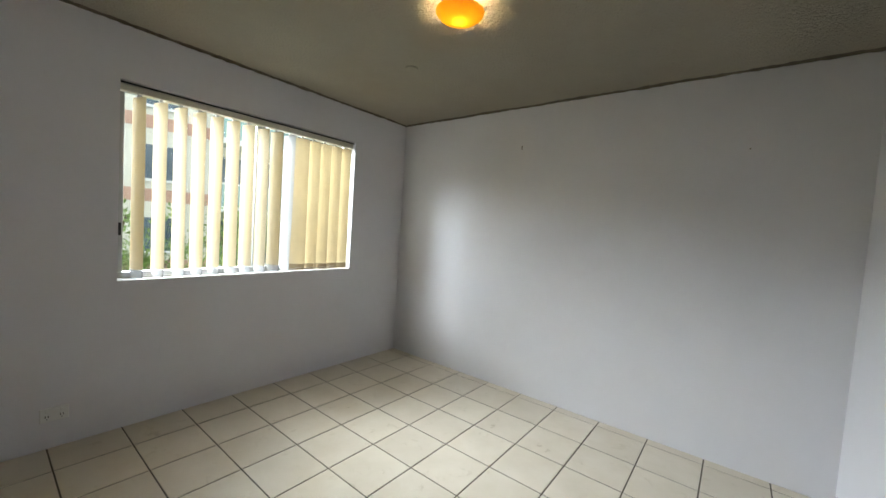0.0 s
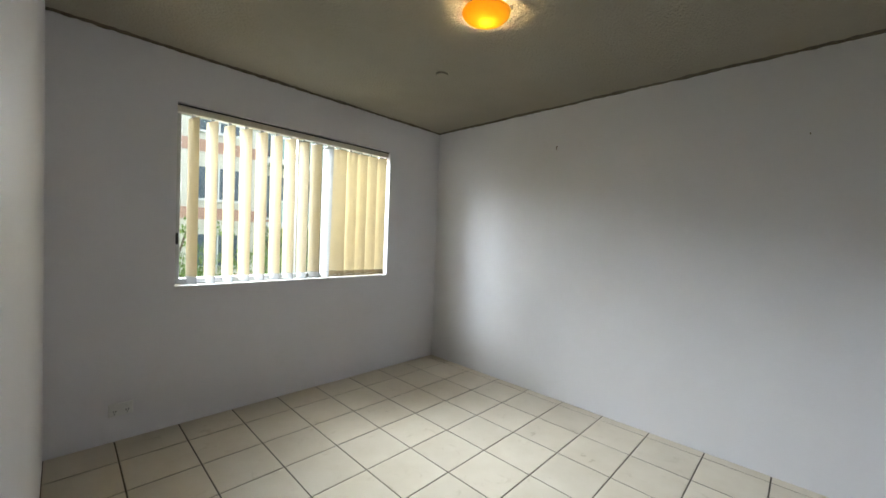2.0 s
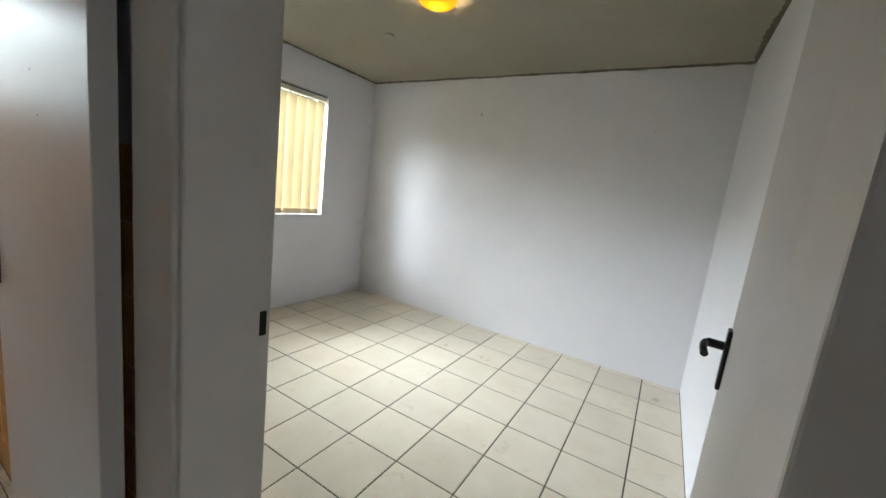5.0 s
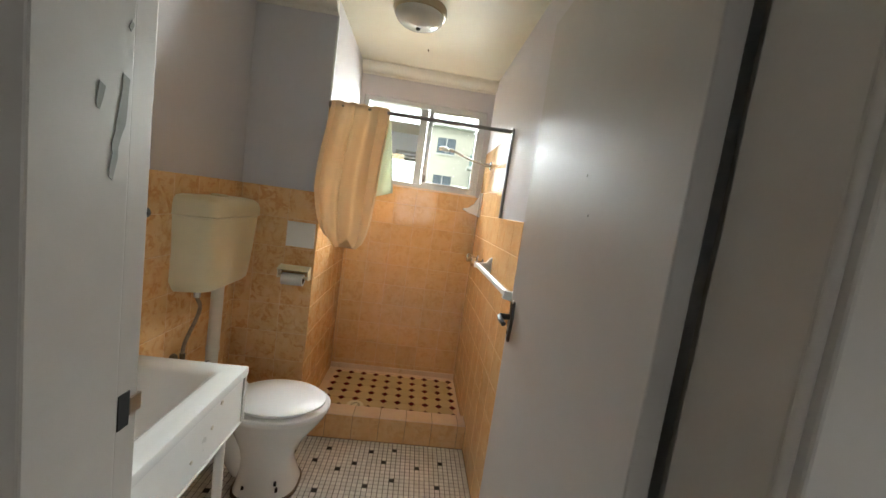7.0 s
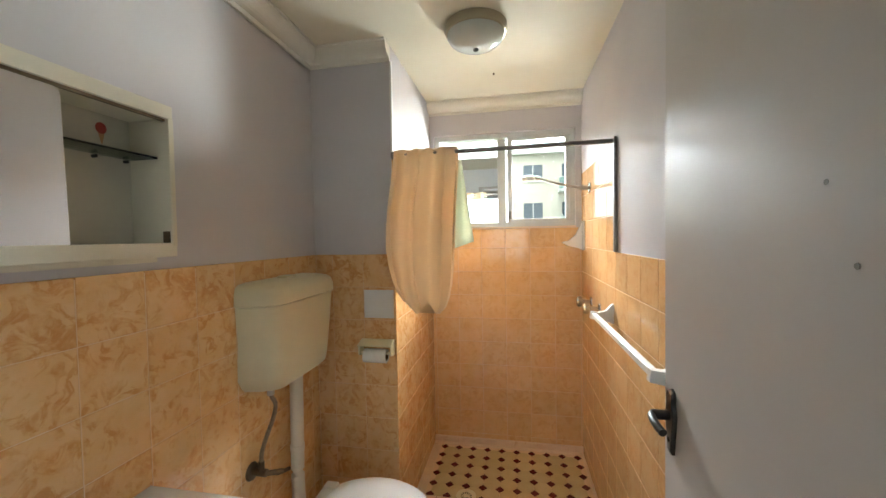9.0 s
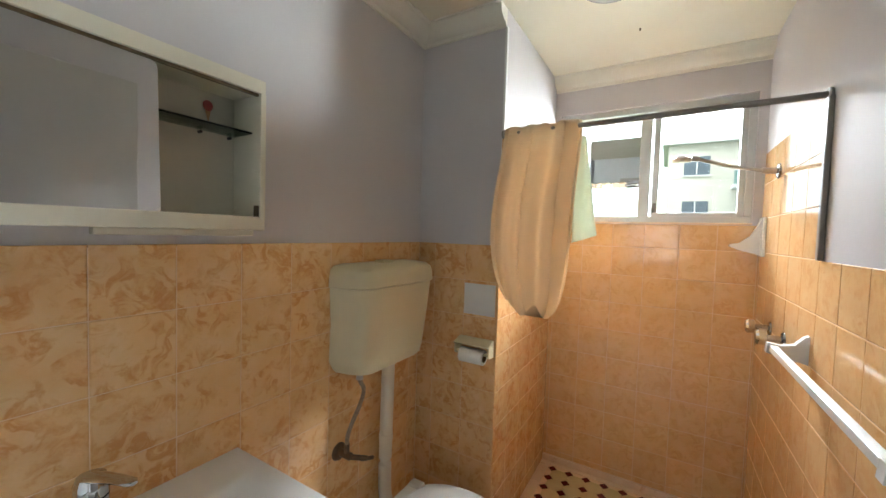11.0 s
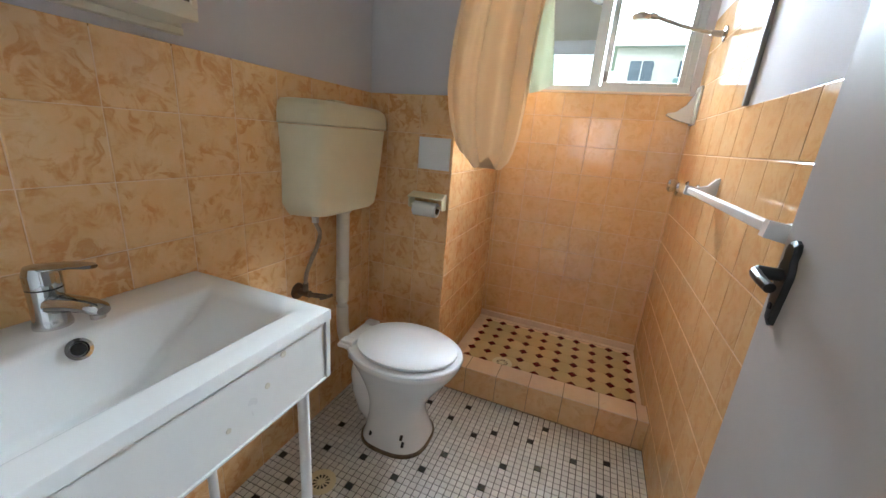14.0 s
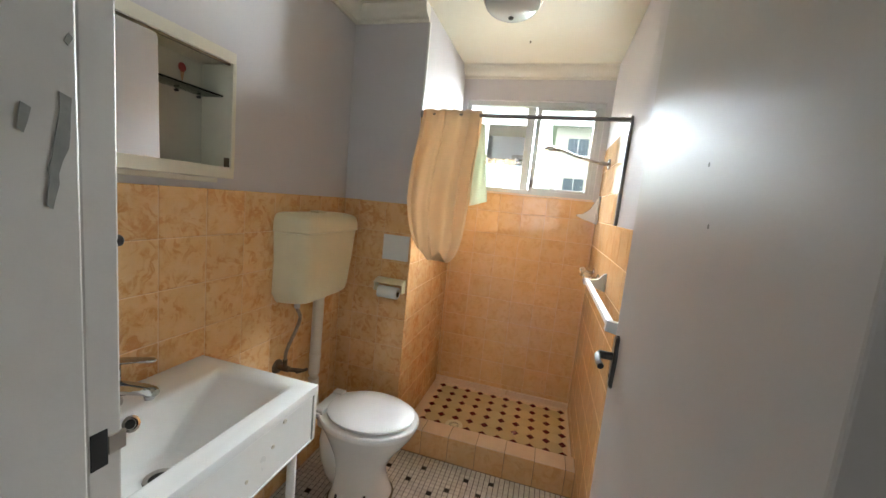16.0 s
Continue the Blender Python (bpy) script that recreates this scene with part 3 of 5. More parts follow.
for x, z, hook in ((-1.915, 2.14, True), (-0.366, 2.01, False)):
    nail = thing("wall_hook" if hook else "nail", x, YN, z, "small rusty hook in the bedroom wall" if hook else "small bare nail in the bedroom wall", "hook" if hook else "nail")
    if hook:
        part("shank", tube([(x, YN + 0.002, z + 0.012), (x, YN - 0.012, z + 0.012), (x, YN - 0.016, z - 0.004), (x, YN - 0.008, z - 0.014)], 0.0035, 8, steps=5), BRONZE, nail)
    else:
        part("shank", rod((x, YN + 0.002, z), (x, YN - 0.014, z + 0.002), 0.003, 8), BRONZE, nail)

# ---- door frames ----
fr = tagged(new("door_frame_bedroom"), "grey-painted steel frame of the bedroom door", "door frame", kind="structure")
fr.location = (-0.39, 0.03, 0)
JX0, JX1 = -0.794, -0.062
part("strike_jamb", box(-0.812, HN - 0.008, 0, JX0, 0.118, 2.06, 0.004), FRAMEPAINT, fr)
part("strike_lip", box(-0.845, YS + 0.002, 0, -0.812, 0.114, 2.06, 0.003), FRAMEPAINT, fr)
part("strike_hole", box(JX0 - 0.0005, 0.094, 1.035, JX0 + 0.0015, 0.108, 1.085), HOLE, fr)
part("hinge_jamb", box(JX1, HN - 0.002, 0, 0.015, 0.062, 2.06, 0.003), FRAMEPAINT, fr)
part("hinge_rebate", box(JX1 + 0.012, 0.062, 0, 0.015, YS + 0.004, 2.06, 0.003), FRAMEPAINT, fr)
part("head", box(-0.812, HN, 2.06, 0.015, YS + 0.004, 2.09, 0.003), FRAMEPAINT, fr)
fb = tagged(new("door_frame_bathroom"), "grey-painted steel frame of the bathroom door", "door frame", kind="structure")
fb.location = (-0.9, -0.44, 0)
JY0, JY1 = -0.820, -0.05
LXJ = -1.002
sj = part("strike_jamb", box(LXJ + 0.040, -0.872, 0, HW - 0.004, JY0, 2.06, 0.003), FRAMEPAINT, fb)
part("strike_rebate", box(LXJ, -0.872, 0, LXJ + 0.040, JY0 - 0.003, 2.06, 0.003), FRAMEPAINT, fb)
part("strike_hole", box(LXJ + 0.017, JY0 - 0.0035, 1.028, LXJ + 0.036, JY0 - 0.0015, 1.078), HOLE, fb)
part("strike_lip", box(LXJ - 0.005, JY0 - 0.006, 1.040, LXJ + 0.016, JY0 - 0.001, 1.066, 0.001), DULLMETAL, fb)
part("hinge_jamb", box(-0.960, JY1, 0, -0.814, -0.014, 2.06, 0.006), FRAMEPAINT, fb)
part("hinge_rebate", box(-0.995, JY1 + 0.024, 0, -0.960, -0.010, 2.06, 0.003), FRAMEPAINT, fb)
part("corner_bead", rod((-0.812, -0.046, 0), (-0.812, -0.046, 2.06), 0.006, 12), FRAMEPAINT, fb, smooth=True)
part("head", box(LXJ, -0.872, 2.06, -0.80, -0.014, 2.09, 0.003), FRAMEPAINT, fb)
# bare patches where paint came off the bathroom jamb
def ragged(points, wide, seed):
    """A thin torn-edged patch along a line of (x, z) points on the jamb."""
    rng = random.Random(seed)
    left, right = [], []
    for k in range(len(points) - 1):
        for f in (0.0, 0.35, 0.7):
            x = points[k][0] * (1 - f) + points[k + 1][0] * f
            z = points[k][1] * (1 - f) + points[k + 1][1] * f
            w = wide * (0.35 + 0.65 * math.sin(math.pi * (k + f + 0.3) / len(points)))
            left.append((x - w * rng.uniform(0.5, 1.1), z))
            right.append((x + w * rng.uniform(0.5, 1.1), z + 0.004))
    return prism(left + right[::-1], "y", JY0 - 0.001, JY0 + 0.0008)


for pts, wide, seed in (([(-0.934, 1.362), (-0.939, 1.400), (-0.946, 1.440), (-0.952, 1.500)], 0.007, 3), ([(-0.913, 1.438), (-0.920, 1.475)], 0.004, 5), ([(-0.952, 1.535), (-0.958, 1.548)], 0.003, 8)):
    part("bare_patch", ragged(pts, wide, seed), STAIN, sj)
part("scratch", tube([(-0.972, JY0, 1.77), (-0.955, JY0 + 0.0005, 1.80), (-0.93, JY0, 1.86)], 0.0015, 6, steps=3), STAIN, sj)


def lever_set(leaf, x, y, z, out, along):
    """Black long-plate lever handle on a leaf; out: the way off the leaf, along: the way to the hinge."""
    o, a = Vector(out), Vector(along)
    c = Vector((x, y, z))
    outline = [(0.0, -0.090), (0.009, -0.086), (0.014, -0.052), (0.0185, -0.020), (0.0215, 0.0), (0.018, 0.018), (0.0135, 0.030), (0.016, 0.044), (0.012, 0.056), (0.0, 0.060)]
    outline += [(-u, v) for u, v in outline[-2:0:-1]]
    bm = loft([[c + a * (u * k) + Vector((0, 0, v * k)) + o * h for u, v in outline] for k, h in ((1.0, 0.0), (1.0, 0.006), (0.9, 0.010))])
    plate = part("handle_plate", bm, BLACK, leaf, "black handle plate", smooth=True)
    part("hub", rod(c + o * 0.008, c + o * 0.045, 0.011, 14, bevel=0.002), BLACK, plate, smooth=True)
    part("lever", tube([c + o * 0.040 - a * 0.006, c + o * 0.048 + a * 0.012, c + o * 0.050 + a * 0.045 + Vector((0, 0, -0.002)), c + o * 0.046 + a * 0.072 + Vector((0, 0, -0.006))], 0.0085, 10), BLACK, plate, "black lever", smooth=True)
    part("keyhole", rod(c + o * 0.0095 - Vector((0, 0, 0.055)), c + o * 0.0115 - Vector((0, 0, 0.055)), 0.006, 10), HOLE, plate)


# ---- doors ----
d1 = tagged(new("door_1"), "grey-white gloss-painted bathroom door standing open", "door", kind="structure")
d1.location = (-0.964, -0.07, 0.01)
d1.rotation_euler = (0, 0, radians(-0.8))
leaf = part("leaf", box(-1.770, -0.100, 0.012, -0.969, -0.062, 2.045, 0.003), DOORPAINT, d1)
lever_set(d1, -1.720, -0.100, 1.044, (0, -1, 0), (1, 0, 0))
part("latch_bolt", box(-1.778, -0.087, 1.03, -1.7695, -0.075, 1.055, 0.001), DULLMETAL, d1)
part("edge_plate", box(-1.7722, -0.094, 1.83, -1.7695, -0.070, 1.86, 0.001), BRONZE, d1)
for z in (0.25, 1.78):
    part("hinge", rod((-0.964, -0.060, z), (-0.964, -0.060, z + 0.09), 0.0045, 10), FRAMEPAINT, d1)
for x, z in ((-1.306, 1.503), (-1.266, 1.413)):
    part("dent", rod((x, -0.1004, z), (x, -0.0995, z), 0.0035, 10), STAIN, d1)

d2 = tagged(new("door_2"), "white-painted bedroom door standing open against the wall", "door", kind="structure")
d2.location = (-0.042, 0.104, 0.0)
d2.rotation_euler = (0, 0, radians(-6.0))
leaf2 = part("leaf", box(0, 0.004, 0.012, 0.036, 0.735, 2.045, 0.003), DOORPAINT, d2, local=True)
plate = part("handle_plate", box(-0.010, 0.655, 0.962, 0.0, 0.697, 1.112, 0.004), BLACK, d2, "black handle plate", local=True)
hub = part("hub", rod((-0.008, 0.676, 1.068), (-0.046, 0.676, 1.068), 0.011, 14, bevel=0.002), BLACK, plate, smooth=True)
part("lever", tube([(-0.042, 0.682, 1.068), (-0.049, 0.664, 1.068), (-0.050, 0.63, 1.065), (-0.046, 0.60, 1.059)], 0.0085, 10), BLACK, plate, smooth=True)
for z in (0.25, 1.78):
    part("hinge", rod((0.003, 0.0, z), (0.003, 0.0, z + 0.09), 0.006, 10), FRAMEPAINT, d2, local=True)


# ---- bathroom window ----
bw = tagged(new("window_2"), "aluminium sliding bathroom window with clear panes", "window", kind="structure")
bw.location = (-3.32, -0.51, VZ0)
AX0, AX1 = -3.345, -3.275
for name, dims in (("frame_rail", (AX0, VY0, VZ0, AX1, VY1, VZ0 + 0.03)), ("frame_rail", (AX0, VY0, VZ1 - 0.03, AX1, VY1, VZ1)),
                   ("frame_stile", (AX0, VY0, VZ0 + 0.03, AX1, VY0 + 0.03, VZ1 - 0.03)), ("frame_stile", (AX0, VY1 - 0.03, VZ0 + 0.03, AX1, VY1, VZ1 - 0.03)),
                   ("sash_stile", (-3.312, -0.470, VZ0 + 0.03, -3.284, -0.440, VZ1 - 0.03)), ("sash_stile", (-3.338, -0.535, VZ0 + 0.03, -3.314, -0.480, VZ1 - 0.03)),
                   ("sash_stile", (-3.312, VY1 - 0.055, VZ0 + 0.03, -3.284, VY1 - 0.03, VZ1 - 0.03)),
                   ("sash_rail", (-3.312, -0.440, VZ0 + 0.03, -3.284, VY1 - 0.055, VZ0 + 0.05)), ("sash_rail", (-3.312, -0.440, VZ1 - 0.05, -3.284, VY1 - 0.055, VZ1 - 0.03))):
    part(name, box(*dims, 0.002), ALU, bw)
for y0, y1, x in ((VY0 + 0.03, -0.535, -3.326), (-0.440, VY1 - 0.055, -3.298)):
    pane = part("pane", box(x - 0.002, y0, VZ0 + 0.03, x + 0.002, y1, VZ1 - 0.03), GLASS, bw)
    pane.visible_shadow = False
part("sash_lock", box(-3.284, -0.466, VZ0 + 0.05, -3.274, -0.446, VZ0 + 0.10, 0.002), RAILMETAL, bw)
part("sill", box(AX1, VY0, VZ0 - 0.012, BX + 0.002, VY1, VZ0 - 0.001, 0.002), KERBTILE, bw)
mir = thing("shaving_mirror", -3.32, -0.67, 1.69, "frameless rectangular mirror fixed on the bathroom window pane", "mirror")
part("glass", box(-3.3235, -0.790, 1.700, -3.319, -0.525, 1.972, 0.001), MIRROR, mir)
part("backing", box(-3.3239, -0.787, 1.703, -3.3236, -0.528, 1.969), CABPAINT, mir)

# ---- medicine cabinet ----
CX0, CX1, CZ0, CZ1, CY = -1.606, BF, 1.414, 1.780, BL - G
cab = thing("medicine_cabinet", -1.31, CY + 0.03, CZ0, "open cream medicine cabinet with a mirrored sliding door", "cabinet")
part("back_panel", box(CX0 + 0.015, CY, CZ0 + 0.02, CX1 - 0.015, CY + 0.004, CZ1 - 0.03), CABIN, cab)
part("top_rail", box(CX0, CY, CZ1 - 0.032, CX1, CY + 0.116, CZ1, 0.002), CABPAINT, cab)
part("bottom_rail", box(CX0, CY, CZ0, CX1, CY + 0.116, CZ0 + 0.034, 0.002), CABPAINT, cab)
part("side_panel", box(CX0, CY, CZ0 + 0.024, CX0 + 0.014, CY + 0.118, CZ1 - 0.032, 0.002), CABPAINT, cab)
part("side_panel", box(CX1 - 0.014, CY, CZ0 + 0.024, CX1, CY + 0.118, CZ1 - 0.032, 0.002), CABPAINT, cab)
part("runner", box(CX0 + 0.014, CY + 0.100, CZ1 - 0.038, CX1 - 0.014, CY + 0.108, CZ1 - 0.032), BRONZE, cab)
md = part("mirror_door", prism([(-1.386, CZ0 + 0.034), (CX1 - 0.016, CZ0 + 0.034), (CX1 - 0.016, CZ1 - 0.038), (-1.369, CZ1 - 0.038), (-1.378, CZ1 - 0.042), (-1.381, CZ1 - 0.05)], "y", CY + 0.102, CY + 0.106), MIRROR, cab, "mirrored sliding door")
part("shelf", box(CX0 + 0.016, CY + 0.006, 1.652, -1.18, CY + 0.086, 1.657, 0.001), SHELFGLASS, cab, "glass shelf")
for x in (CX0 + 0.03, CX0 + 0.10, -1.20):
    part("shelf_pin", rod((x, CY + 0.002, 1.647), (x, CY + 0.014, 1.647), 0.004, 8), BLACK, cab)
part("rust_spot", box(CX0 + 0.0135, CY + 0.092, CZ0 + 0.026, CX0 + 0.0155, CY + 0.112, CZ0 + 0.062, 0.0005), BRONZE, cab)
part("wall_cleat", box(CX0 - 0.030, CY, CZ0 - 0.016, CX0 + 0.30, CY + 0.022, CZ0 - 0.001, 0.002), CABPAINT, cab)
part("side_cleat", box(CX0 - 0.030, CY, CZ0, CX0 - 0.001, CY + 0.018, CZ0 + 0.075, 0.002), CABPAINT, cab)
CONE = surface("sticker cone", (0.45, 0.24, 0.10), (0.52, 0.30, 0.14), 40, 0.5, bump=0)
SCOOP = surface("sticker red", (0.30, 0.03, 0.02), (0.36, 0.05, 0.03), 40, 0.5, bump=0)
stick = thing("sticker", -1.526, CY + 0.004, 1.66, "small ice cream cone sticker inside the medicine cabinet", "sticker")
part("cone", prism([(-1.519, 1.705), (-1.533, 1.705), (-1.527, 1.675)], "y", CY + 0.0038, CY + 0.0048), CONE, stick)
part("scoop", prism([(-1.526 + 0.012 * math.cos(a), 1.715 + 0.013 * math.sin(a)) for a in np.linspace(0, 2 * math.pi, 14)[:-1]], "y", CY + 0.0038, CY + 0.0050), SCOOP, stick)
hook = thing("door_bumper", LXJ, -0.828, 1.322, "small black rubber bumper on the bathroom door jamb", "bumper")
part("cap", rod((LXJ + 0.004, -0.830, 1.322), (LXJ - 0.008, -0.830, 1.322), 0.0075, 14, bevel=0.003), BLACK, hook, smooth=True)

# ---- vanity ----
TX0, TX1, TY1, TZ = -1.604, BF - 0.002, -0.914, 0.825
van = thing("vanity", -1.29, -1.14, 0, "white laminate vanity with worn front panel on round legs", "vanity")
bm = bmesh.new()
outer = [(TX0, BL + 0.001), (TX1, BL + 0.001), (TX1, TY1), (TX0, TY1)]
rim = [(-1.548, -1.232), (-1.030, -1.232), (-1.030, -0.984), (-1.548, -0.984)]
deep = [(-1.340, -1.178), (-1.13, -1.178), (-1.13, -1.035), (-1.340, -1.035)]
lo = [bm.verts.new((x, y, TZ - 0.026)) for x, y in outer]
up = [bm.verts.new((x, y, TZ)) for x, y in outer]
ri = [bm.verts.new((x, y, TZ)) for x, y in rim]
de = [bm.verts.new((x, y, TZ - 0.130)) for x, y in deep]
for i in range(4):
    j = (i + 1) % 4
    bm.faces.new((lo[i], lo[j], up[j], up[i]))
    bm.faces.new((up[i], up[j], ri[j], ri[i]))
    bm.faces.new((ri[i], ri[j], de[j], de[i]))
bm.faces.new(de)
lo2 = [bm.verts.new((x, y, TZ - 0.026)) for x, y in [(-1.58, -1.27), (-1.01, -1.27), (-1.01, -0.965), (-1.58, -0.965)]]
de2 = [bm.verts.new((x, y, TZ - 0.143)) for x, y in [(-1.37, -1.20), (-1.11, -1.20), (-1.11, -1.02), (-1.37, -1.02)]]
for i in range(4):
    j = (i + 1) % 4
    bm.faces.new((lo[j], lo[i], lo2[i], lo2[j]))
    bm.faces.new((lo2[j], lo2[i], de2[i], de2[j]))
bm.faces.new(de2[::-1])
bmesh.ops.recalc_face_normals(bm, faces=bm.faces)
near = [e for e in bm.edges if all(v in ri + de for v in e.verts)]
bmesh.ops.bevel(bm, geom=near, offset=0.016, segments=4, affect="EDGES", profile=0.5)
edge = [e for e in bm.edges if e.calc_face_angle(0) > 1.2 and all(v.co.z > TZ - 0.001 for v in e.verts)]
bmesh.ops.bevel(bm, geom=edge, offset=0.004, segments=2, affect="EDGES", profile=0.5)
basin = thing("wash_basin", -1.30, -1.14, TZ, "white moulded wash basin top with a sloping bowl", "basin")
part("basin_top", bm, CERAMIC, basin, smooth=True)
part("overflow_ring", lathe([(0.013, 0), (0.0195, 0.001), (0.0205, 0.004), (0.0145, 0.005), (0.013, 0.0)], Matrix.Translation((-1.282, -1.2195, 0.801)) @ Matrix.Rotation(radians(-62), 4, "X"), 20), CHROME, basin, smooth=True)
part("overflow_hole", rod((-1.282, -1.2205, 0.8005), (-1.282, -1.2185, 0.8015), 0.0115, 16), HOLE, basin)
part("waste_ring", lathe([(0.02, 0), (0.032, 0.001), (0.031, 0.004), (0.022, 0.003), (0.02, 0)], pose(-1.272, -1.115, TZ - 0.1298), 20), DULLMETAL, basin, smooth=True)
part("waste_hole", rod((-1.272, -1.115, TZ - 0.1298), (-1.272, -1.115, TZ - 0.1285), 0.021, 16), HOLE, basin)
part("front_panel", box(TX0 + 0.016, TY1 - 0.022, 0.652, TX1, TY1 - 0.006, TZ - 0.031, 0.002), LAMINATE, van)
part("end_panel", box(TX0 + 0.001, BL + 0.006, 0.648, TX0 + 0.015, TY1 - 0.002, TZ - 0.027, 0.002), LAMINATE, van)
part("bottom_edge", box(TX0 + 0.016, TY1 - 0.030, 0.646, TX1, TY1 - 0.003, 0.652, 0.001), PLASTICWHITE, van)
for x, z, r in ((-1.464, 0.783, 0.007), (-1.421, 0.737, 0.006), (-1.334, 0.702, 0.005), (-1.19, 0.69, 0.005)):
    part("screw_hole", lathe([(0, 0.0012), (r * 0.4, 0.0012), (r * 0.5, 0.002), (r, 0.0015), (r, -0.001)], Matrix.Translation((x, TY1 - 0.006, z)) @ Matrix.Rotation(radians(-90), 4, "X"), 14), PIPEWHITE, van, smooth=True)
for x, y in ((-1.55, -0.955), (-1.02, -0.955), (-1.55, -1.32), (-1.02, -1.32)):
    lg = part("leg", rod((x, y, 0.012), (x, y, 0.648), 0.0135, 18, bevel=0.002), LAMINATE, van, smooth=True)
    part("foot", lathe([(0, 0), (0.018, 0), (0.018, 0.006), (0.014, 0.014), (0, 0.014)], pose(x, y, 0), 16), PLASTICWHITE, lg, smooth=True)

# ---- basin mixer tap ----
MX, MY = -1.288, -1.304
tap = thing("mixer_tap", MX, MY, TZ, "chrome single-lever mixer tap on the wash basin", "tap")
part("body", lathe([(0, 0), (0.029, 0), (0.029, 0.007), (0.0265, 0.014), (0.026, 0.07), (0.0265, 0.076), (0, 0.076)], pose(MX, MY, TZ), 24), CHROME, tap, smooth=True)
sec = []
for f, (y, z, hx, hz) in enumerate([(0.0, 0.044, 0.022, 0.024), (0.03, 0.050, 0.021, 0.019), (0.065, 0.055, 0.019, 0.015), (0.100, 0.057, 0.018, 0.013), (0.122, 0.055, 0.0165, 0.012), (0.130, 0.053, 0.012, 0.008)]):
    sec.append([(MX + hx * math.cos(a), MY + y, TZ + z + hz * math.sin(a)) for a in np.linspace(0, 2 * math.pi, 17)[:-1]])
turn_tap = Matrix.Translation((MX, MY, 0)) @ Matrix.Rotation(radians(10), 4, "Z") @ Matrix.Translation((-MX, -MY, 0))
bm = loft(sec)
bm.transform(turn_tap)
part("spout", bm, CHROME, tap, smooth=True)
bm = rod((MX, MY + 0.113, TZ + 0.05), (MX, MY + 0.114, TZ + 0.036), 0.0115, 14)
bm.transform(turn_tap)
part("aerator", bm, DULLMETAL, tap, smooth=True)
bm = lathe([(0, 0.079), (0.0265, 0.079), (0.0265, 0.104), (0.022, 0.117), (0, 0.122)], pose(MX, MY, TZ), 24)
cap = part("lever_cap", bm, CHROME, tap, smooth=True)
sec = [[(MX + hx * math.cos(a), MY + y, TZ + z + hz * math.sin(a)) for a in np.linspace(0, 2 * math.pi, 17)[:-1]] for y, z, hx, hz in [(-0.01, 0.111, 0.018, 0.009), (0.04, 0.123, 0.015, 0.008), (0.085, 0.132, 0.0125, 0.0065), (0.118, 0.136, 0.011, 0.006), (0.128, 0.136, 0.006, 0.003)]]
bm = loft(sec)
bm.transform(turn_tap)
part("lever", bm, CHROME, cap, smooth=True)

# ---- toilet ----
QX, QY = -2.142, -0.985
pan = thing("toilet", QX, QY, 0, "white ceramic toilet pan with closed white seat and lid", "toilet")
levels = [(0.0, 0.132, 0.138, -0.012, 3.0), (0.012, 0.132, 0.138, -0.012, 3.0), (0.05, 0.120, 0.126, -0.014, 2.8), (0.11, 0.106, 0.116, -0.020, 2.5), (0.16, 0.100, 0.118, -0.024, 2.3), (0.21, 0.106, 0.134, -0.022, 2.2), (0.26, 0.122, 0.160, -0.014, 2.2), (0.31, 0.143, 0.190, -0.006, 2.2), (0.35, 0.163, 0.213, -0.001, 2.2), (0.375, 0.174, 0.224, 0.001, 2.25), (0.385, 0.180, 0.229, 0.001, 2.25), (0.395, 0.180, 0.229, 0.001, 2.25)]
bm = loft([rounded(QX, QY + dy, z, hx, hy, power, 48, 0.12) for z, hx, hy, dy, power in levels])
part("bowl", bm, CERAMIC, pan, smooth=True)
# the trap swells out behind the foot
bm = loft([rounded(QX, QY - 0.15 + dy, z, hx, hy, 2.2, 28) for z, hx, hy, dy in [(0.05, 0.05, 0.05, 0.02), (0.10, 0.070, 0.066, 0.01), (0.18, 0.080, 0.072, -0.005), (0.25, 0.078, 0.074, -0.012), (0.30, 0.066, 0.070, -0.01), (0.34, 0.05, 0.055, 0.0)]])
part("trap", bm, CERAMIC, pan, smooth=True)
part("spigot", lathe([(0, 0), (0.045, 0), (0.047, 0.02), (0.04, 0.05), (0, 0.05)], Matrix.Translation((QX, QY - 0.195, 0.325)) @ Matrix.Rotation(radians(90), 4, "X"), 20), CERAMIC, pan, smooth=True)
bm = loft([rounded(QX, QY + 0.001, z, hx, hy, 2.25, 48, 0.14) for z, hx, hy in [(0.396, 0.180, 0.228), (0.399, 0.186, 0.233), (0.408, 0.186, 0.233), (0.413, 0.181, 0.228), (0.414, 0.12, 0.16)]])
part("seat", bm, SEATWHITE, pan, smooth=True)
bm = loft([rounded(QX, QY + 0.008, z, hx, hy, 2.15, 48, 0.15) for z, hx, hy in [(0.4165, 0.158, 0.198), (0.419, 0.163, 0.203), (0.428, 0.163, 0.203), (0.433, 0.156, 0.196), (0.435, 0.09, 0.12)]])
part("lid", bm, SEATWHITE, pan, smooth=True)
part("hinge_bar", box(QX - 0.115, QY - 0.243, 0.402, QX + 0.115, QY - 0.190, 0.420, 0.006), SEATWHITE, pan)
for dx in (-0.085, 0.085):
    part("hinge", box(QX + dx - 0.020, QY - 0.236, 0.400, QX + dx + 0.020, QY - 0.180, 0.432, 0.006), SEATWHITE, pan)
bm = loft([rounded(QX, QY - 0.012, z, hx, hy, 3.0, 48, 0.12) for z, hx, hy in [(0.0, 0.139, 0.145), (0.010, 0.138, 0.144), (0.014, 0.131, 0.137)]])
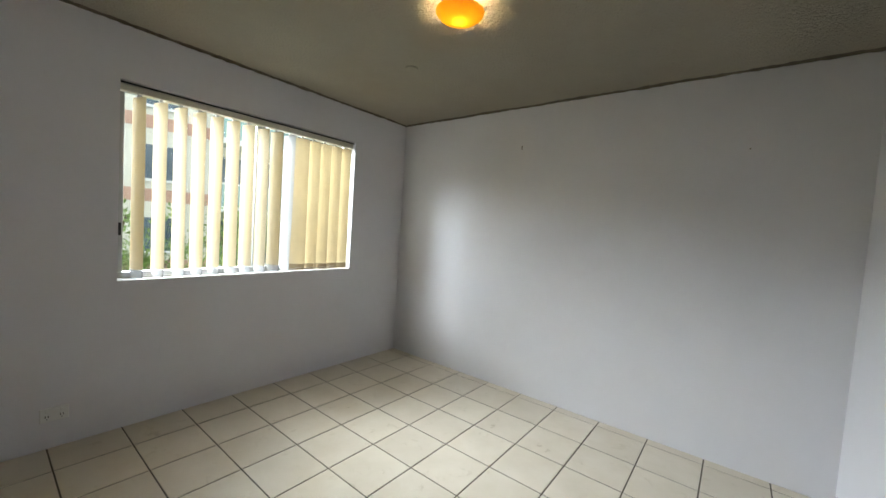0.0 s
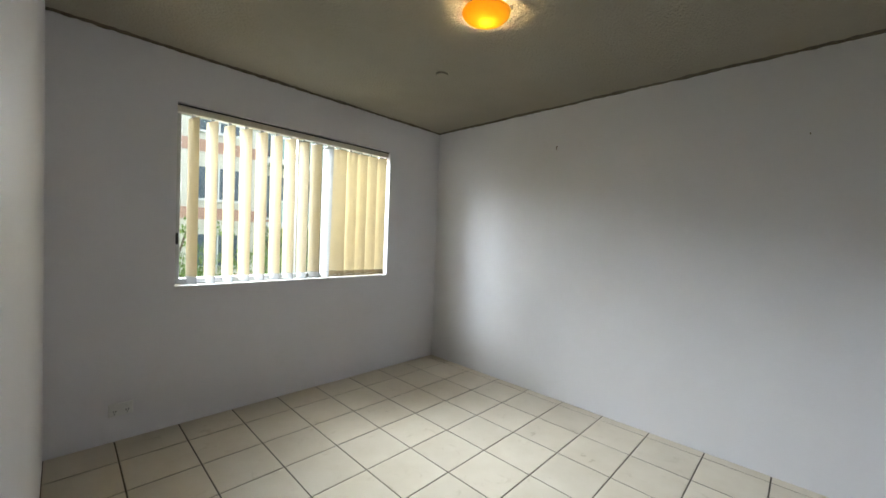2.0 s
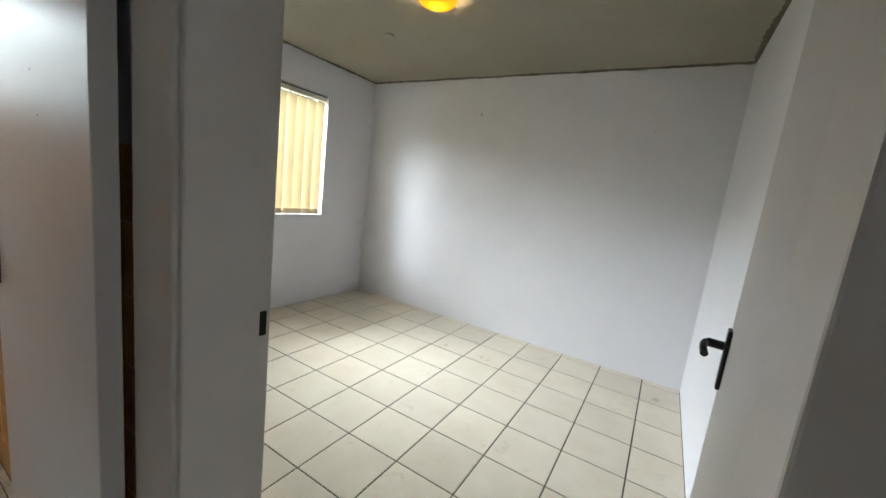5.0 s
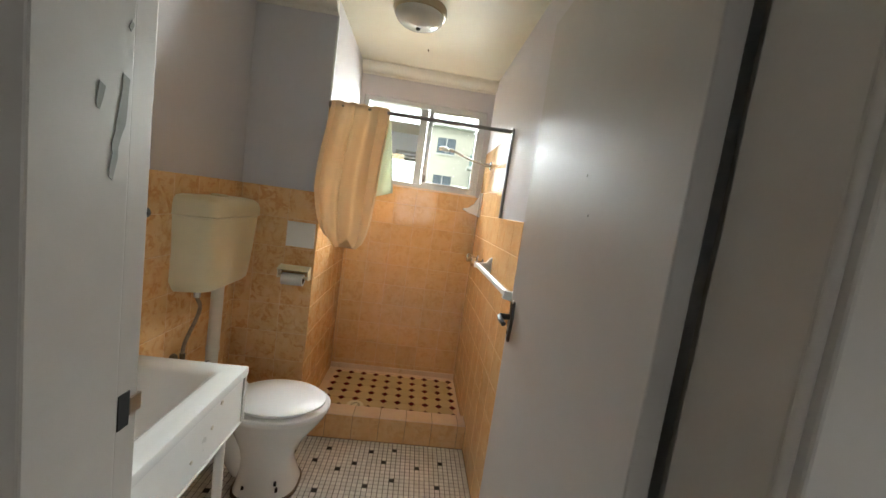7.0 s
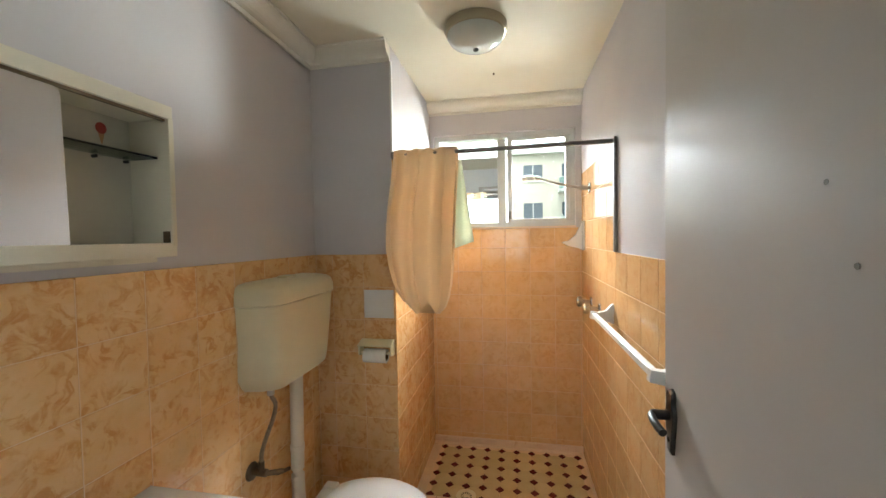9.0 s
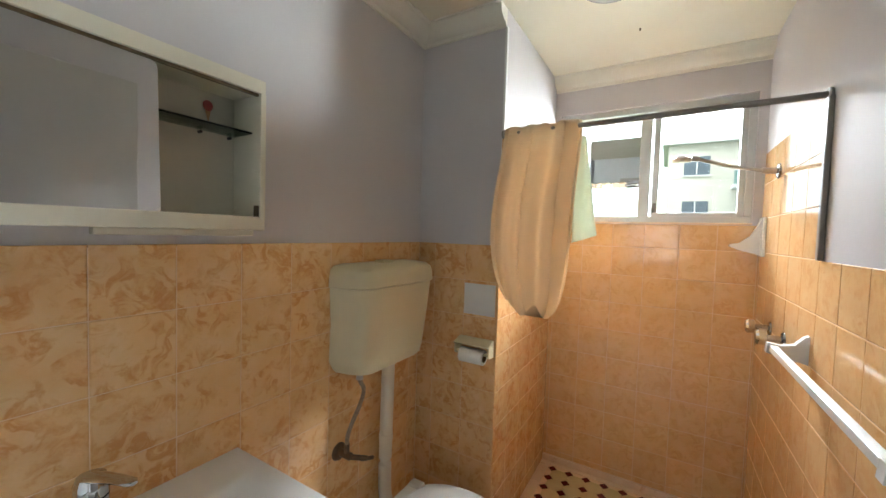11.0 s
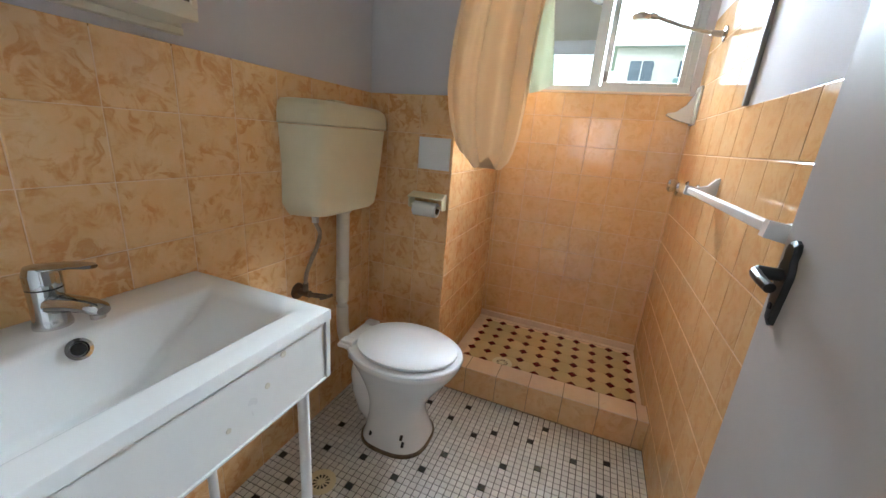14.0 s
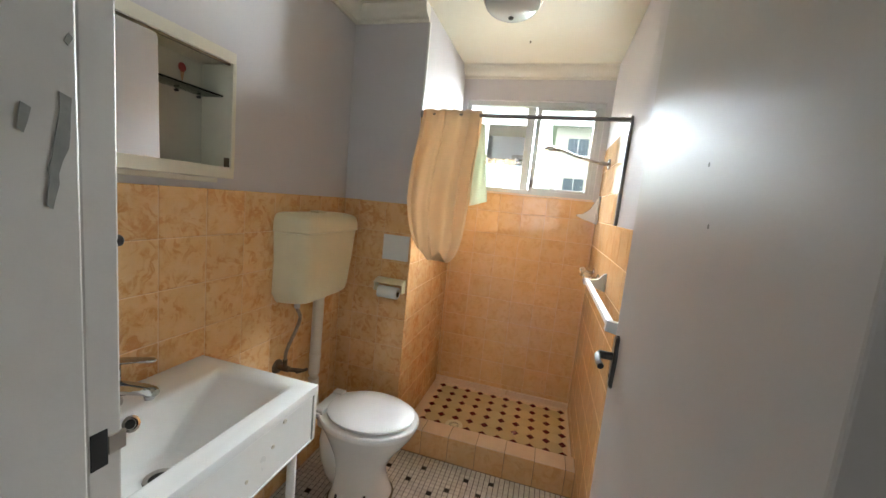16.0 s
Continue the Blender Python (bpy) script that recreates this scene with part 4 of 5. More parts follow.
part("base_seal", bm, BRONZE, pan, "dark dirty sealant round the base", smooth=True)
for dx, y, z in ((0.112, QY + 0.060, 0.055), (0.106, QY + 0.050, 0.080), (0.112, QY - 0.085, 0.055)):
    part("bolt_hole", rod((QX + dx - 0.01, y, z), (QX + dx + 0.009, y + 0.006, z), 0.006, 10), HOLE, pan)

# ---- cistern ----
cis = thing("cistern", -2.19, BL + 0.07, 0.93, "aged cream plastic cistern high on the tiled wall", "cistern")


def cis_ring(z, x0, x1, y1, near=0.075, far=0.03, back=0.0):
    """One level of the tank: flat on the wall, with well rounded front corners."""
    y0 = BL + 0.001 + back
    ring = [(x1, y0), (x1 - 0.010, y0 + (y1 - y0) * 0.45)]
    for a in np.linspace(0.15, math.pi / 2, 7):
        ring.append((x1 - near + (near - 0.018) * math.cos(a), y1 - 0.050 + 0.050 * math.sin(a)))
    for a in np.linspace(math.pi / 2, math.pi - 0.15, 7):
        ring.append((x0 + far + (far - 0.006) * math.cos(a), y1 - 0.040 + 0.040 * math.sin(a)))
    ring += [(x0 + 0.004, y0 + (y1 - y0) * 0.45), (x0, y0)]
    return [(x, y, z) for x, y in ring]


part("tank", loft([cis_ring(0.920, -2.26, -2.00, BL + 0.085, 0.05), cis_ring(0.922, -2.295, -1.952, BL + 0.112), cis_ring(0.936, -2.312, -1.938, BL + 0.124), cis_ring(0.97, -2.322, -1.918, BL + 0.128), cis_ring(1.10, -2.345, -1.924, BL + 0.132), cis_ring(1.222, -2.362, -1.916, BL + 0.135)]), CREAMPLASTIC, cis, smooth=True)
part("lid", loft([cis_ring(1.224, -2.364, -1.915, BL + 0.137), cis_ring(1.228, -2.367, -1.912, BL + 0.142), cis_ring(1.262, -2.366, -1.913, BL + 0.141), cis_ring(1.285, -2.362, -1.918, BL + 0.134), cis_ring(1.298, -2.350, -1.930, BL + 0.118), cis_ring(1.304, -2.325, -1.97, BL + 0.095)]), CREAMPLASTIC, cis, smooth=True)
part("flush_button", box(-2.165, BL + 0.03, 1.302, -2.105, BL + 0.075, 1.313, 0.004), CREAMPLASTIC, cis)
part("inlet_boss", rod((-2.008, BL + 0.06, 0.915), (-2.008, BL + 0.06, 0.95), 0.013, 12), BRONZE, cis)
pipe = thing("flush_pipe", -2.168, BL + 0.06, 0.33, "off-white plastic flush pipe from cistern to toilet", "pipe")
part("pipe_run", tube([(-2.168, BL + 0.06, 0.955), (-2.168, BL + 0.058, 0.75), (-2.168, BL + 0.055, 0.50), (-2.166, BL + 0.06, 0.39), (-2.158, BL + 0.085, 0.345), (-2.148, BL + 0.135, 0.326), (-2.144, BL + 0.165, 0.325)], 0.0255, 18), PIPEWHITE, pipe, smooth=True)
part("joint_collar", rod((-2.168, BL + 0.0565, 0.60), (-2.168, BL + 0.056, 0.625), 0.028, 18, bevel=0.002), PIPEWHITE, pipe, smooth=True)
part("collar", rod((-2.168, BL + 0.06, 0.905), (-2.168, BL + 0.06, 0.94), 0.031, 18, bevel=0.003), PIPEWHITE, pipe, smooth=True)
vlv = thing("stop_valve", -1.972, BL + 0.03, 0.60, "tarnished brass stop valve with braided hose on the tiled wall", "valve")
part("flange", lathe([(0, 0), (0.032, 0), (0.028, 0.008), (0.014, 0.012), (0, 0.012)], Matrix.Translation((-1.972, BL, 0.628)) @ Matrix.Rotation(radians(-90), 4, "X"), 18), BRONZE, vlv, smooth=True)
part("valve_body", rod((-1.972, BL + 0.008, 0.628), (-1.972, BL + 0.062, 0.628), 0.013, 14, bevel=0.003), BRONZE, vlv, smooth=True)
part("outlet", rod((-1.972, BL + 0.04, 0.63), (-1.972, BL + 0.04, 0.668), 0.010, 12), BRONZE, vlv, smooth=True)
part("spindle", rod((-1.972, BL + 0.055, 0.626), (-2.026, BL + 0.085, 0.604), 0.009, 12), BRONZE, vlv, smooth=True)
part("tee_handle", tube([(-2.028, BL + 0.060, 0.590), (-2.028, BL + 0.087, 0.603), (-2.028, BL + 0.112, 0.616)], 0.0065, 10), BRONZE, vlv, smooth=True)
part("hose", tube([(-1.972, BL + 0.04, 0.66), (-1.974, BL + 0.042, 0.70), (-1.992, BL + 0.05, 0.75), (-2.010, BL + 0.062, 0.80), (-2.024, BL + 0.066, 0.85), (-2.010, BL + 0.060, 0.89), (-2.008, BL + 0.06, 0.918)], 0.0075, 10), HOSE, vlv, "braided hose", smooth=True)
part("hose_nut", rod((-2.008, BL + 0.06, 0.893), (-2.008, BL + 0.06, 0.918), 0.0125, 6), DULLMETAL, vlv)

# ---- on the pier ----
cover = thing("cover_plate", PF, -1.043, 1.082, "blank white square plate on the tiled pier", "cover plate")
part("plate", box(PF, -1.122, 1.082, PF + 0.004, -0.979, 1.213, 0.0015), PLASTICWHITE, cover)
hold = thing("toilet_roll_holder", PF, -1.05, 0.90, "cream plastic toilet roll holder on the tiled pier", "holder")
part("hood", prism([(PF, 0.955), (PF, 0.985), (PF + 0.022, 0.982), (PF + 0.062, 0.968), (PF + 0.060, 0.964), (PF + 0.02, 0.974), (PF + 0.006, 0.955)], "y", -1.136, -0.979), CREAMPLASTIC, hold)
for y in (-1.136, -0.985):
    part("cheek", prism([(PF, 0.915), (PF, 0.978), (PF + 0.05, 0.962), (PF + 0.052, 0.925), (PF + 0.04, 0.918)], "y", y, y + 0.006), CREAMPLASTIC, hold)
part("spindle", rod((PF + 0.036, -1.132, 0.930), (PF + 0.036, -0.984, 0.930), 0.006, 10), CREAMPLASTIC, hold)
roll = thing("toilet_roll", PF + 0.036, -1.06, 0.90, "nearly finished white toilet paper roll on its holder", "toilet roll")
part("paper", lathe([(0.0195, 0), (0.031, 0), (0.031, 0.106), (0.0195, 0.106), (0.0195, 0)], Matrix.Translation((PF + 0.036, -1.005, 0.917)) @ Matrix.Rotation(radians(90), 4, "X"), 24), PAPER, roll, smooth=True)
part("core", lathe([(0.018, -0.001), (0.0195, -0.001), (0.0195, 0.107), (0.018, 0.107), (0.018, -0.001)], Matrix.Translation((PF + 0.036, -1.005, 0.917)) @ Matrix.Rotation(radians(90), 4, "X"), 24), BRONZE, roll, smooth=True)

# ---- curtain rail and curtain ----
RX, RZ = -2.457, 1.828
rail = thing("curtain_rail", RX, -0.5, RZ, "grey metal shower curtain rail between pier and wall", "rail")
part("rail_rod", rod((RX, BP - G, RZ - 0.004), (RX, BR, RZ + 0.004), 0.0095, 14), RAILMETAL, rail, smooth=True)
for y, s in ((BP - G, 1), (BR, -1)):
    part("rail_socket", rod((RX, y, RZ + 0.004 * -s), (RX, y + 0.010 * s, RZ + 0.004 * -s), 0.019, 16, bevel=0.002), RAILMETAL, rail, smooth=True)
cur = thing("shower_curtain", RX, -0.83, 1.1, "peach shower curtain bunched up and hung over its rail", "curtain")


def swag(rows, seg=200):
    """Cloth gathered in deep soft pleats: rows of height, middle x and y, half depth and half width."""
    rings = []
    for n, (z, cx, cy, hx, hy) in enumerate(rows):
        drop = n / (len(rows) - 1)
        ring = []
        for k in range(seg):
            a = 2 * math.pi * k / seg
            u, side = math.sin(a), math.copysign(min(1.0, 2.5 * abs(math.cos(a))), math.cos(a))
            v = u + 0.10 * math.sin(3.1 * u + 1.0) - 0.14 * drop * (1 - u * u)
            pleat = (1 - 2 * abs(math.sin(4.1 * v + 0.5)) ** 0.7) * 0.75 + 0.4 * math.sin(11.0 * v + 2.0 * drop)
            depth = 0.020 * (0.45 + 1.1 * math.sin(math.pi * min(1.0, 0.12 + drop * 0.85)))
            ring.append((cx + hx * math.cos(a) + depth * pleat * side, cy + hy * u * (1 + 0.015 * pleat), z + 0.022 * drop ** 3 * math.sin(5.2 * u + 0.4) + 0.004 * math.sin(16 * u) * (1 - drop)))
        rings.append(ring)
    return loft(rings)


ROWS_CURTAIN = [(1.846, RX, -0.818, 0.016, 0.148), (1.835, RX, -0.818, 0.030, 0.152), (1.78, RX + 0.004, -0.820, 0.036, 0.153), (1.70, RX + 0.010, -0.826, 0.042, 0.155), (1.60, RX + 0.018, -0.836, 0.050, 0.158), (1.50, RX + 0.024, -0.842, 0.056, 0.160),
                (1.40, RX + 0.028, -0.845, 0.060, 0.158), (1.32, RX + 0.028, -0.842, 0.060, 0.150), (1.25, RX + 0.026, -0.838, 0.056, 0.138), (1.19, RX + 0.024, -0.834, 0.048, 0.120), (1.15, RX + 0.020, -0.832, 0.036, 0.100), (1.132, RX + 0.016, -0.832, 0.018, 0.080)]
part("cloth", swag(ROWS_CURTAIN), CURTAIN, cur, smooth=True)
bm = bmesh.new()
cols = []
for k in range(9):
    u = k / 8
    cols.append([bm.verts.new((RX - 0.045 + 0.012 * math.sin(5 * u + 3 * v), -0.70 + 0.035 * u + 0.055 * u * v, 1.80 - (0.40 - 0.03 * u) * v)) for v in np.linspace(0, 1, 9)])
for a, b in zip(cols, cols[1:]):
    for i in range(8):
        bm.faces.new((a[i], a[i + 1], b[i + 1], b[i]))
lin = part("liner", bm, LINER, cur, "white curtain lining", smooth=True)
sol = lin.modifiers.new("thickness", "SOLIDIFY")
sol.thickness = 0.002

# ---- shower fittings ----
arm = thing("shower", -2.985, BR, 1.71, "chrome shower arm with small head above the shower", "shower")
part("flange", lathe([(0, 0), (0.030, 0), (0.027, 0.006), (0.012, 0.010), (0, 0.010)], Matrix.Translation((-2.985, BR, 1.708)) @ Matrix.Rotation(radians(90), 4, "X"), 20), CHROME, arm, smooth=True)
part("elbow", rod((-2.985, BR - 0.006, 1.708), (-2.983, BR - 0.055, 1.712), 0.012, 12, bevel=0.002), DULLMETAL, arm, smooth=True)
part("pipe", tube([(-2.983, BR - 0.05, 1.711), (-2.96, BR - 0.16, 1.732), (-2.935, BR - 0.26, 1.760), (-2.928, BR - 0.285, 1.766)], 0.0075, 12), DULLMETAL, arm, smooth=True)
part("swivel", rod((-2.932, BR - 0.268, 1.762), (-2.925, BR - 0.296, 1.768), 0.012, 12, bevel=0.003), DULLMETAL, arm, smooth=True)
part("head", lathe([(0, 0.012), (0.018, 0.010), (0.034, 0.0), (0.036, -0.010), (0.033, -0.018), (0, -0.018)], pose(-2.920, BR - 0.330, 1.770, 0, 6, 0), 24), DULLMETAL, arm, smooth=True)
for i, x in enumerate((-2.96, -2.76)):
    tp = thing("shower_tap", x, BR, 1.085, "chrome star-handle shower tap on the tiled wall", "tap", "shower taps")
    part("flange", lathe([(0, 0), (0.027, 0), (0.024, 0.006), (0, 0.008)], Matrix.Translation((x, BR, 1.085)) @ Matrix.Rotation(radians(90), 4, "X"), 18), CHROME, tp, smooth=True)
    part("spindle", rod((x, BR - 0.004, 1.085), (x, BR - 0.060, 1.085), 0.011, 14), CHROME, tp, smooth=True)
    sec = [[(x + r * (1 + 0.16 * math.cos(4 * a)) * math.cos(a), BR - y, 1.085 + r * (1 + 0.16 * math.cos(4 * a)) * math.sin(a)) for a in np.linspace(0, 2 * math.pi, 33)[:-1]] for y, r in ((0.045, 0.012), (0.050, 0.023), (0.070, 0.025), (0.078, 0.018))]
    part("handle", loft(sec), CHROME, tp, smooth=True)
soap = thing("soap_dish", -3.19, BR, 1.36, "white ceramic soap dish on the shower wall", "soap dish")
part("plate", box(-3.235, BR - 0.012, 1.36, -3.14, BR, 1.535, 0.004), CERAMIC, soap)
part("scoop", prism([(BR - 0.010, 1.53), (BR - 0.022, 1.50), (BR - 0.045, 1.452), (BR - 0.085, 1.418), (BR - 0.118, 1.412), (BR - 0.122, 1.402), (BR - 0.085, 1.385), (BR - 0.035, 1.372), (BR - 0.010, 1.365)], "x", -3.205, -3.175), CERAMIC, soap)
tow = thing("towel_rail", -2.27, BR, 1.07, "white ceramic towel rail with a square bar on the tiled wall", "towel rail")
for x in (-2.505, -1.795):
    part("bracket", prism([(BR, 1.07), (BR, 1.155), (BR - 0.010, 1.150), (BR - 0.030, 1.125), (BR - 0.060, 1.118), (BR - 0.092, 1.122), (BR - 0.095, 1.092), (BR - 0.060, 1.085), (BR - 0.015, 1.075)], "x", x - 0.011, x + 0.011), CERAMIC, tow)
part("bar", box(-2.494, BR - 0.088, 1.096, -1.806, BR - 0.068, 1.116, 0.003), PLASTICWHITE, tow)

# ---- bathroom ceiling lamp ----
QLX, QLY = -2.39, -0.58
bl = thing("ceiling_lamp", QLX, QLY, HB - 0.10, "unlit frosted glass dome lamp with beige ring on the bathroom ceiling", "ceiling lamp")
at = pose(QLX, QLY, HB)
part("ring", lathe([(0, 0), (0.128, 0), (0.130, -0.018), (0.124, -0.034), (0.112, -0.038), (0, -0.036)], at, 36), LAMPRING, bl, "beige metal ring", smooth=True)
part("dome", lathe([(0.115, -0.034)] + [(0.118 * math.cos(a), -0.036 - 0.058 * math.sin(a)) for a in np.linspace(0, math.pi / 2, 10)[:-1]] + [(0, -0.094)], at, 36), FROST, bl, "frosted glass dome", smooth=True)
part("finial", lathe([(0, -0.092), (0.012, -0.092), (0.012, -0.099), (0.006, -0.103), (0, -0.103)], at, 16), BLACK, bl, smooth=True)
scar = thing("ceiling_hook", -2.85, -0.53, HB - 0.006, "tiny stub of a hook in the bathroom ceiling", "hook")
part("stub", rod((-2.85, -0.53, HB + 0.001), (-2.845, -0.53, HB - 0.010), 0.004, 8), BRONZE, scar)


# ---- floor wastes ----
def grate(x, y, z, label):
    g = thing("floor_waste", x, y, z, label, "drain", "floor wastes")
    part("rim", lathe([(0.030, 0.0), (0.052, 0.0), (0.052, 0.003), (0.044, 0.004), (0.034, 0.0025), (0.030, 0.0025), (0.030, 0)], pose(x, y, z), 28), CREAMPLASTIC, g, smooth=True)
    part("dark_well", rod((x, y, z), (x, y, z + 0.0008), 0.031, 20), HOLE, g)
    for k in range(12):
        a = 2 * math.pi * k / 12
        c, s = math.cos(a), math.sin(a)
        bm = box(0.006, -0.0024, 0.0008, 0.032, 0.0024, 0.003)
        bm.transform(pose(x, y, z, 0, 0, 30 * k))
        part("spoke", bm, CREAMPLASTIC, g)
    part("boss", rod((x, y, z + 0.0008), (x, y, z + 0.0034), 0.008, 14), CREAMPLASTIC, g)


grate(-1.802, -1.126, 0.0, "round cream plastic floor waste in the mosaic floor")
grate(-2.722, -0.696, SF, "round cream plastic floor waste in the shower floor")

# ---- shower base and kerb ----
struct("floor_shower", box(BX - G, BP - G, -0.01, CF - 0.115, BR + G, SF - 0.004), PALEGROUT, "cream octagon and dark red dot shower floor tiles")
struct("trim_shower_upstand", box(BX, BP, SF - 0.004, BX + 0.016, BR, SF + 0.035, 0.004), KERBTILE, "cement upstand along the shower wall")
kerb = struct("kerb_shower", box(CF - 0.113, BP - G, -0.01, CF - 0.0014, BR + G, CT - 0.0014), KERBGROUT, "peach tiled shower kerb")

# ---- outside ----
struct("ground", box(-400, -400, -1.5, -3.56, 400, -1.3), LAWN, "lawn and ground outside")


def block_of_flats(x, y0, y1, z0, storeys, wall_mat, band_mat, glass_mat, label, tall=2.9, brick=False):
    """A block whose facade looks along +x, storey by storey with bands, windows and balconies."""
    h = thing("apartment_building", x, (y0 + y1) / 2, z0, label, "building")
    top = z0 + storeys * tall
    part("wall", box(x - 9, y0, z0, x, y1, top), wall_mat, h)
    part("roof", box(x - 9.4, y0 - 0.4, top, x + 0.5, y1 + 0.4, top + 0.35), band_mat, h)
    bay = (y1 - y0) / max(1, round((y1 - y0) / 3.4))
    for s in range(storeys):
        z = z0 + s * tall
        if brick:
            part("brick_band", box(x + 0.001, y0, z + 0.1, x + 0.03, y1, z + 0.6), BRICK, h, "red-brown brick band")
        for k in range(round((y1 - y0) / bay)):
            c = y0 + (k + 0.5) * bay
            balcony = k % 2 == 1
            w = 1.25 if balcony else 0.8
            pane = part("window", box(x + 0.003, c - w, z + (0.35 if balcony else 1.0), x + 0.05, c + w, z + 2.35), DARKGLASS, h)
            part("window_frame", box(x + 0.05, c - 0.03, z + (0.35 if balcony else 1.0), x + 0.08, c + 0.03, z + 2.35), band_mat, pane)
            part("sill", box(x + 0.003, c - w - 0.08, z + (0.25 if balcony else 0.9), x + 0.12, c + w + 0.08, z + (0.35 if balcony else 1.0)), band_mat, pane)
            if balcony and s:
                bal = part("balcony", box(x + 0.003, c - 1.6, z - 0.12, x + 1.3, c + 1.6, z + 0.12), band_mat, h)
                part("balustrade", box(x + 1.22, c - 1.6, z + 0.12, x + 1.28, c + 1.6, z + 1.05), glass_mat, bal)
                part("handrail", box(x + 1.2, c - 1.6, z + 1.05, x + 1.3, c + 1.6, z + 1.12), band_mat, bal)
    return h


block_of_flats(-19, 3.3, 40, -1.3, 5, RENDERED, BANDWHITE, GREENGLASS, "pale apartment block with brick bands and white balconies", brick=True)
block_of_flats(-34, -0.6, 14, -1.3, 3, RENDERED, BANDWHITE, GREENGLASS, "cream rendered apartment block with blue windows behind the bathroom", 3.25)


def bush(x, y, r, high, seed):
    """A shrub of twigs with many small leaves in uneven clumps."""
    rng = random.Random(seed)
    b = thing("shrub", x, y, -1.3, "bright green leafy garden shrub outside the bedroom window", "shrub", "garden shrubs")
    verts, faces = [], []
    clumps = [(Vector((rng.gauss(0, r * 0.45), rng.gauss(0, r * 0.5), high * rng.uniform(0.35, 1.0))), rng.uniform(0.16, 0.34)) for _ in range(26)]
    for c, cr in clumps:
        for _ in range(70):
            p = c + Vector((rng.gauss(0, 1), rng.gauss(0, 1), rng.gauss(0, 0.8))) * cr * 0.6
            q = Euler((rng.uniform(0, 6.3), rng.uniform(0, 6.3), rng.uniform(0, 6.3))).to_matrix()
            s = rng.uniform(0.03, 0.06)
            i = len(verts)
            verts += [p + q @ Vector(v) * s for v in ((-1, 0, 0), (0, -0.5, 0.12), (1, 0, 0), (0, 0.5, 0.12))]
            faces += [(i, i + 1, i + 2), (i, i + 2, i + 3)]
    me = bpy.data.meshes.new("crown")
    me.from_pydata([v + Vector((x, y, -1.3)) for v in verts], [], faces)
    me.materials.append(LEAF)
    put("crown", me, b)
    bm = bmesh.new()
    for c, cr in clumps[::4]:
        tube([(x, y, -1.3), (x + c.x * 0.5, y + c.y * 0.4, -1.3 + c.z * 0.5), (x + c.x, y + c.y, -1.3 + c.z)], 0.02, 6, bm, 3)
    part("trunk", bm, BARK, b)


for i in range(13):
    bush(-9.2 - 1.1 * (i % 3), 0.6 + 0.95 * i, 1.1, 2.45 + 0.3 * math.sin(i * 1.7), 100 + i)


# ---- pieces of floors and walls ----
def tile_mesh(name, edge=0.012):
    """A unit tile, 1 x 1 x 1, its face at +z, with softened rim."""
    e = edge
    v = [(-.5, -.5, 0), (.5, -.5, 0), (.5, .5, 0), (-.5, .5, 0), (-.5, -.5, .87), (.5, -.5, .87), (.5, .5, .87), (-.5, .5, .87),
         (-.5 + e, -.5 + e, 1), (.5 - e, -.5 + e, 1), (.5 - e, .5 - e, 1), (-.5 + e, .5 - e, 1)]
    f = [(0, 1, 5, 4), (1, 2, 6, 5), (2, 3, 7, 6), (3, 0, 4, 7), (4, 5, 9, 8), (5, 6, 10, 9), (6, 7, 11, 10), (7, 4, 8, 11), (8, 9, 10, 11)]
    me = bpy.data.meshes.new(name)
    me.from_pydata(v, [], f)
    return me


TILE_UP = {}


def lay(parent, material, origin, u, v, n, cells, joint, thick, proud=0.0, jitter=0.00025, name="tile"):
    """Tiles on a plane: cells of (u0, v0, u1, v1) from the origin along u and v, facing n."""
    key = (material.name, name)
    if key not in TILE_UP:
        TILE_UP[key] = tile_mesh(name)
        TILE_UP[key].materials.append(material)
    rng = random.Random(len(cells) * 7 + int(100 * joint * 1000))
    u, v, n = Vector(u), Vector(v), Vector(n)
    turn = Matrix((u, v, n)).transposed().to_4x4()
    inv = Matrix.Translation(-parent.location)
    for a, b, c, d in cells:
        if c - a < joint * 1.5 or d - b < joint * 1.5:
            continue
        ob = bpy.data.objects.new(name, TILE_UP[key])
        scene.collection.objects.link(ob)
        ob.parent = parent
        ob.matrix_parent_inverse = inv
        mid = Vector(origin) + u * ((a + c) / 2) + v * ((b + d) / 2) + n * (proud + rng.uniform(-jitter, jitter))
        ob.matrix_basis = Matrix.Translation(mid) @ turn @ Matrix.Diagonal((c - a - joint, d - b - joint, thick, 1))


def cuts(lo, hi, start, pitch):
    """Joint places between lo and hi on a grid."""
    k = math.ceil((lo - start) / pitch + 1e-6)
    out = [lo]
    while start + k * pitch < hi - 1e-4:
        if start + k * pitch > lo + 0.004:
            out.append(start + k * pitch)
        k += 1
    return out + [hi]


def cells_of(us, vs):
    return [(a, b, c, d) for a, c in zip(us, us[1:]) for b, d in zip(vs, vs[1:])]


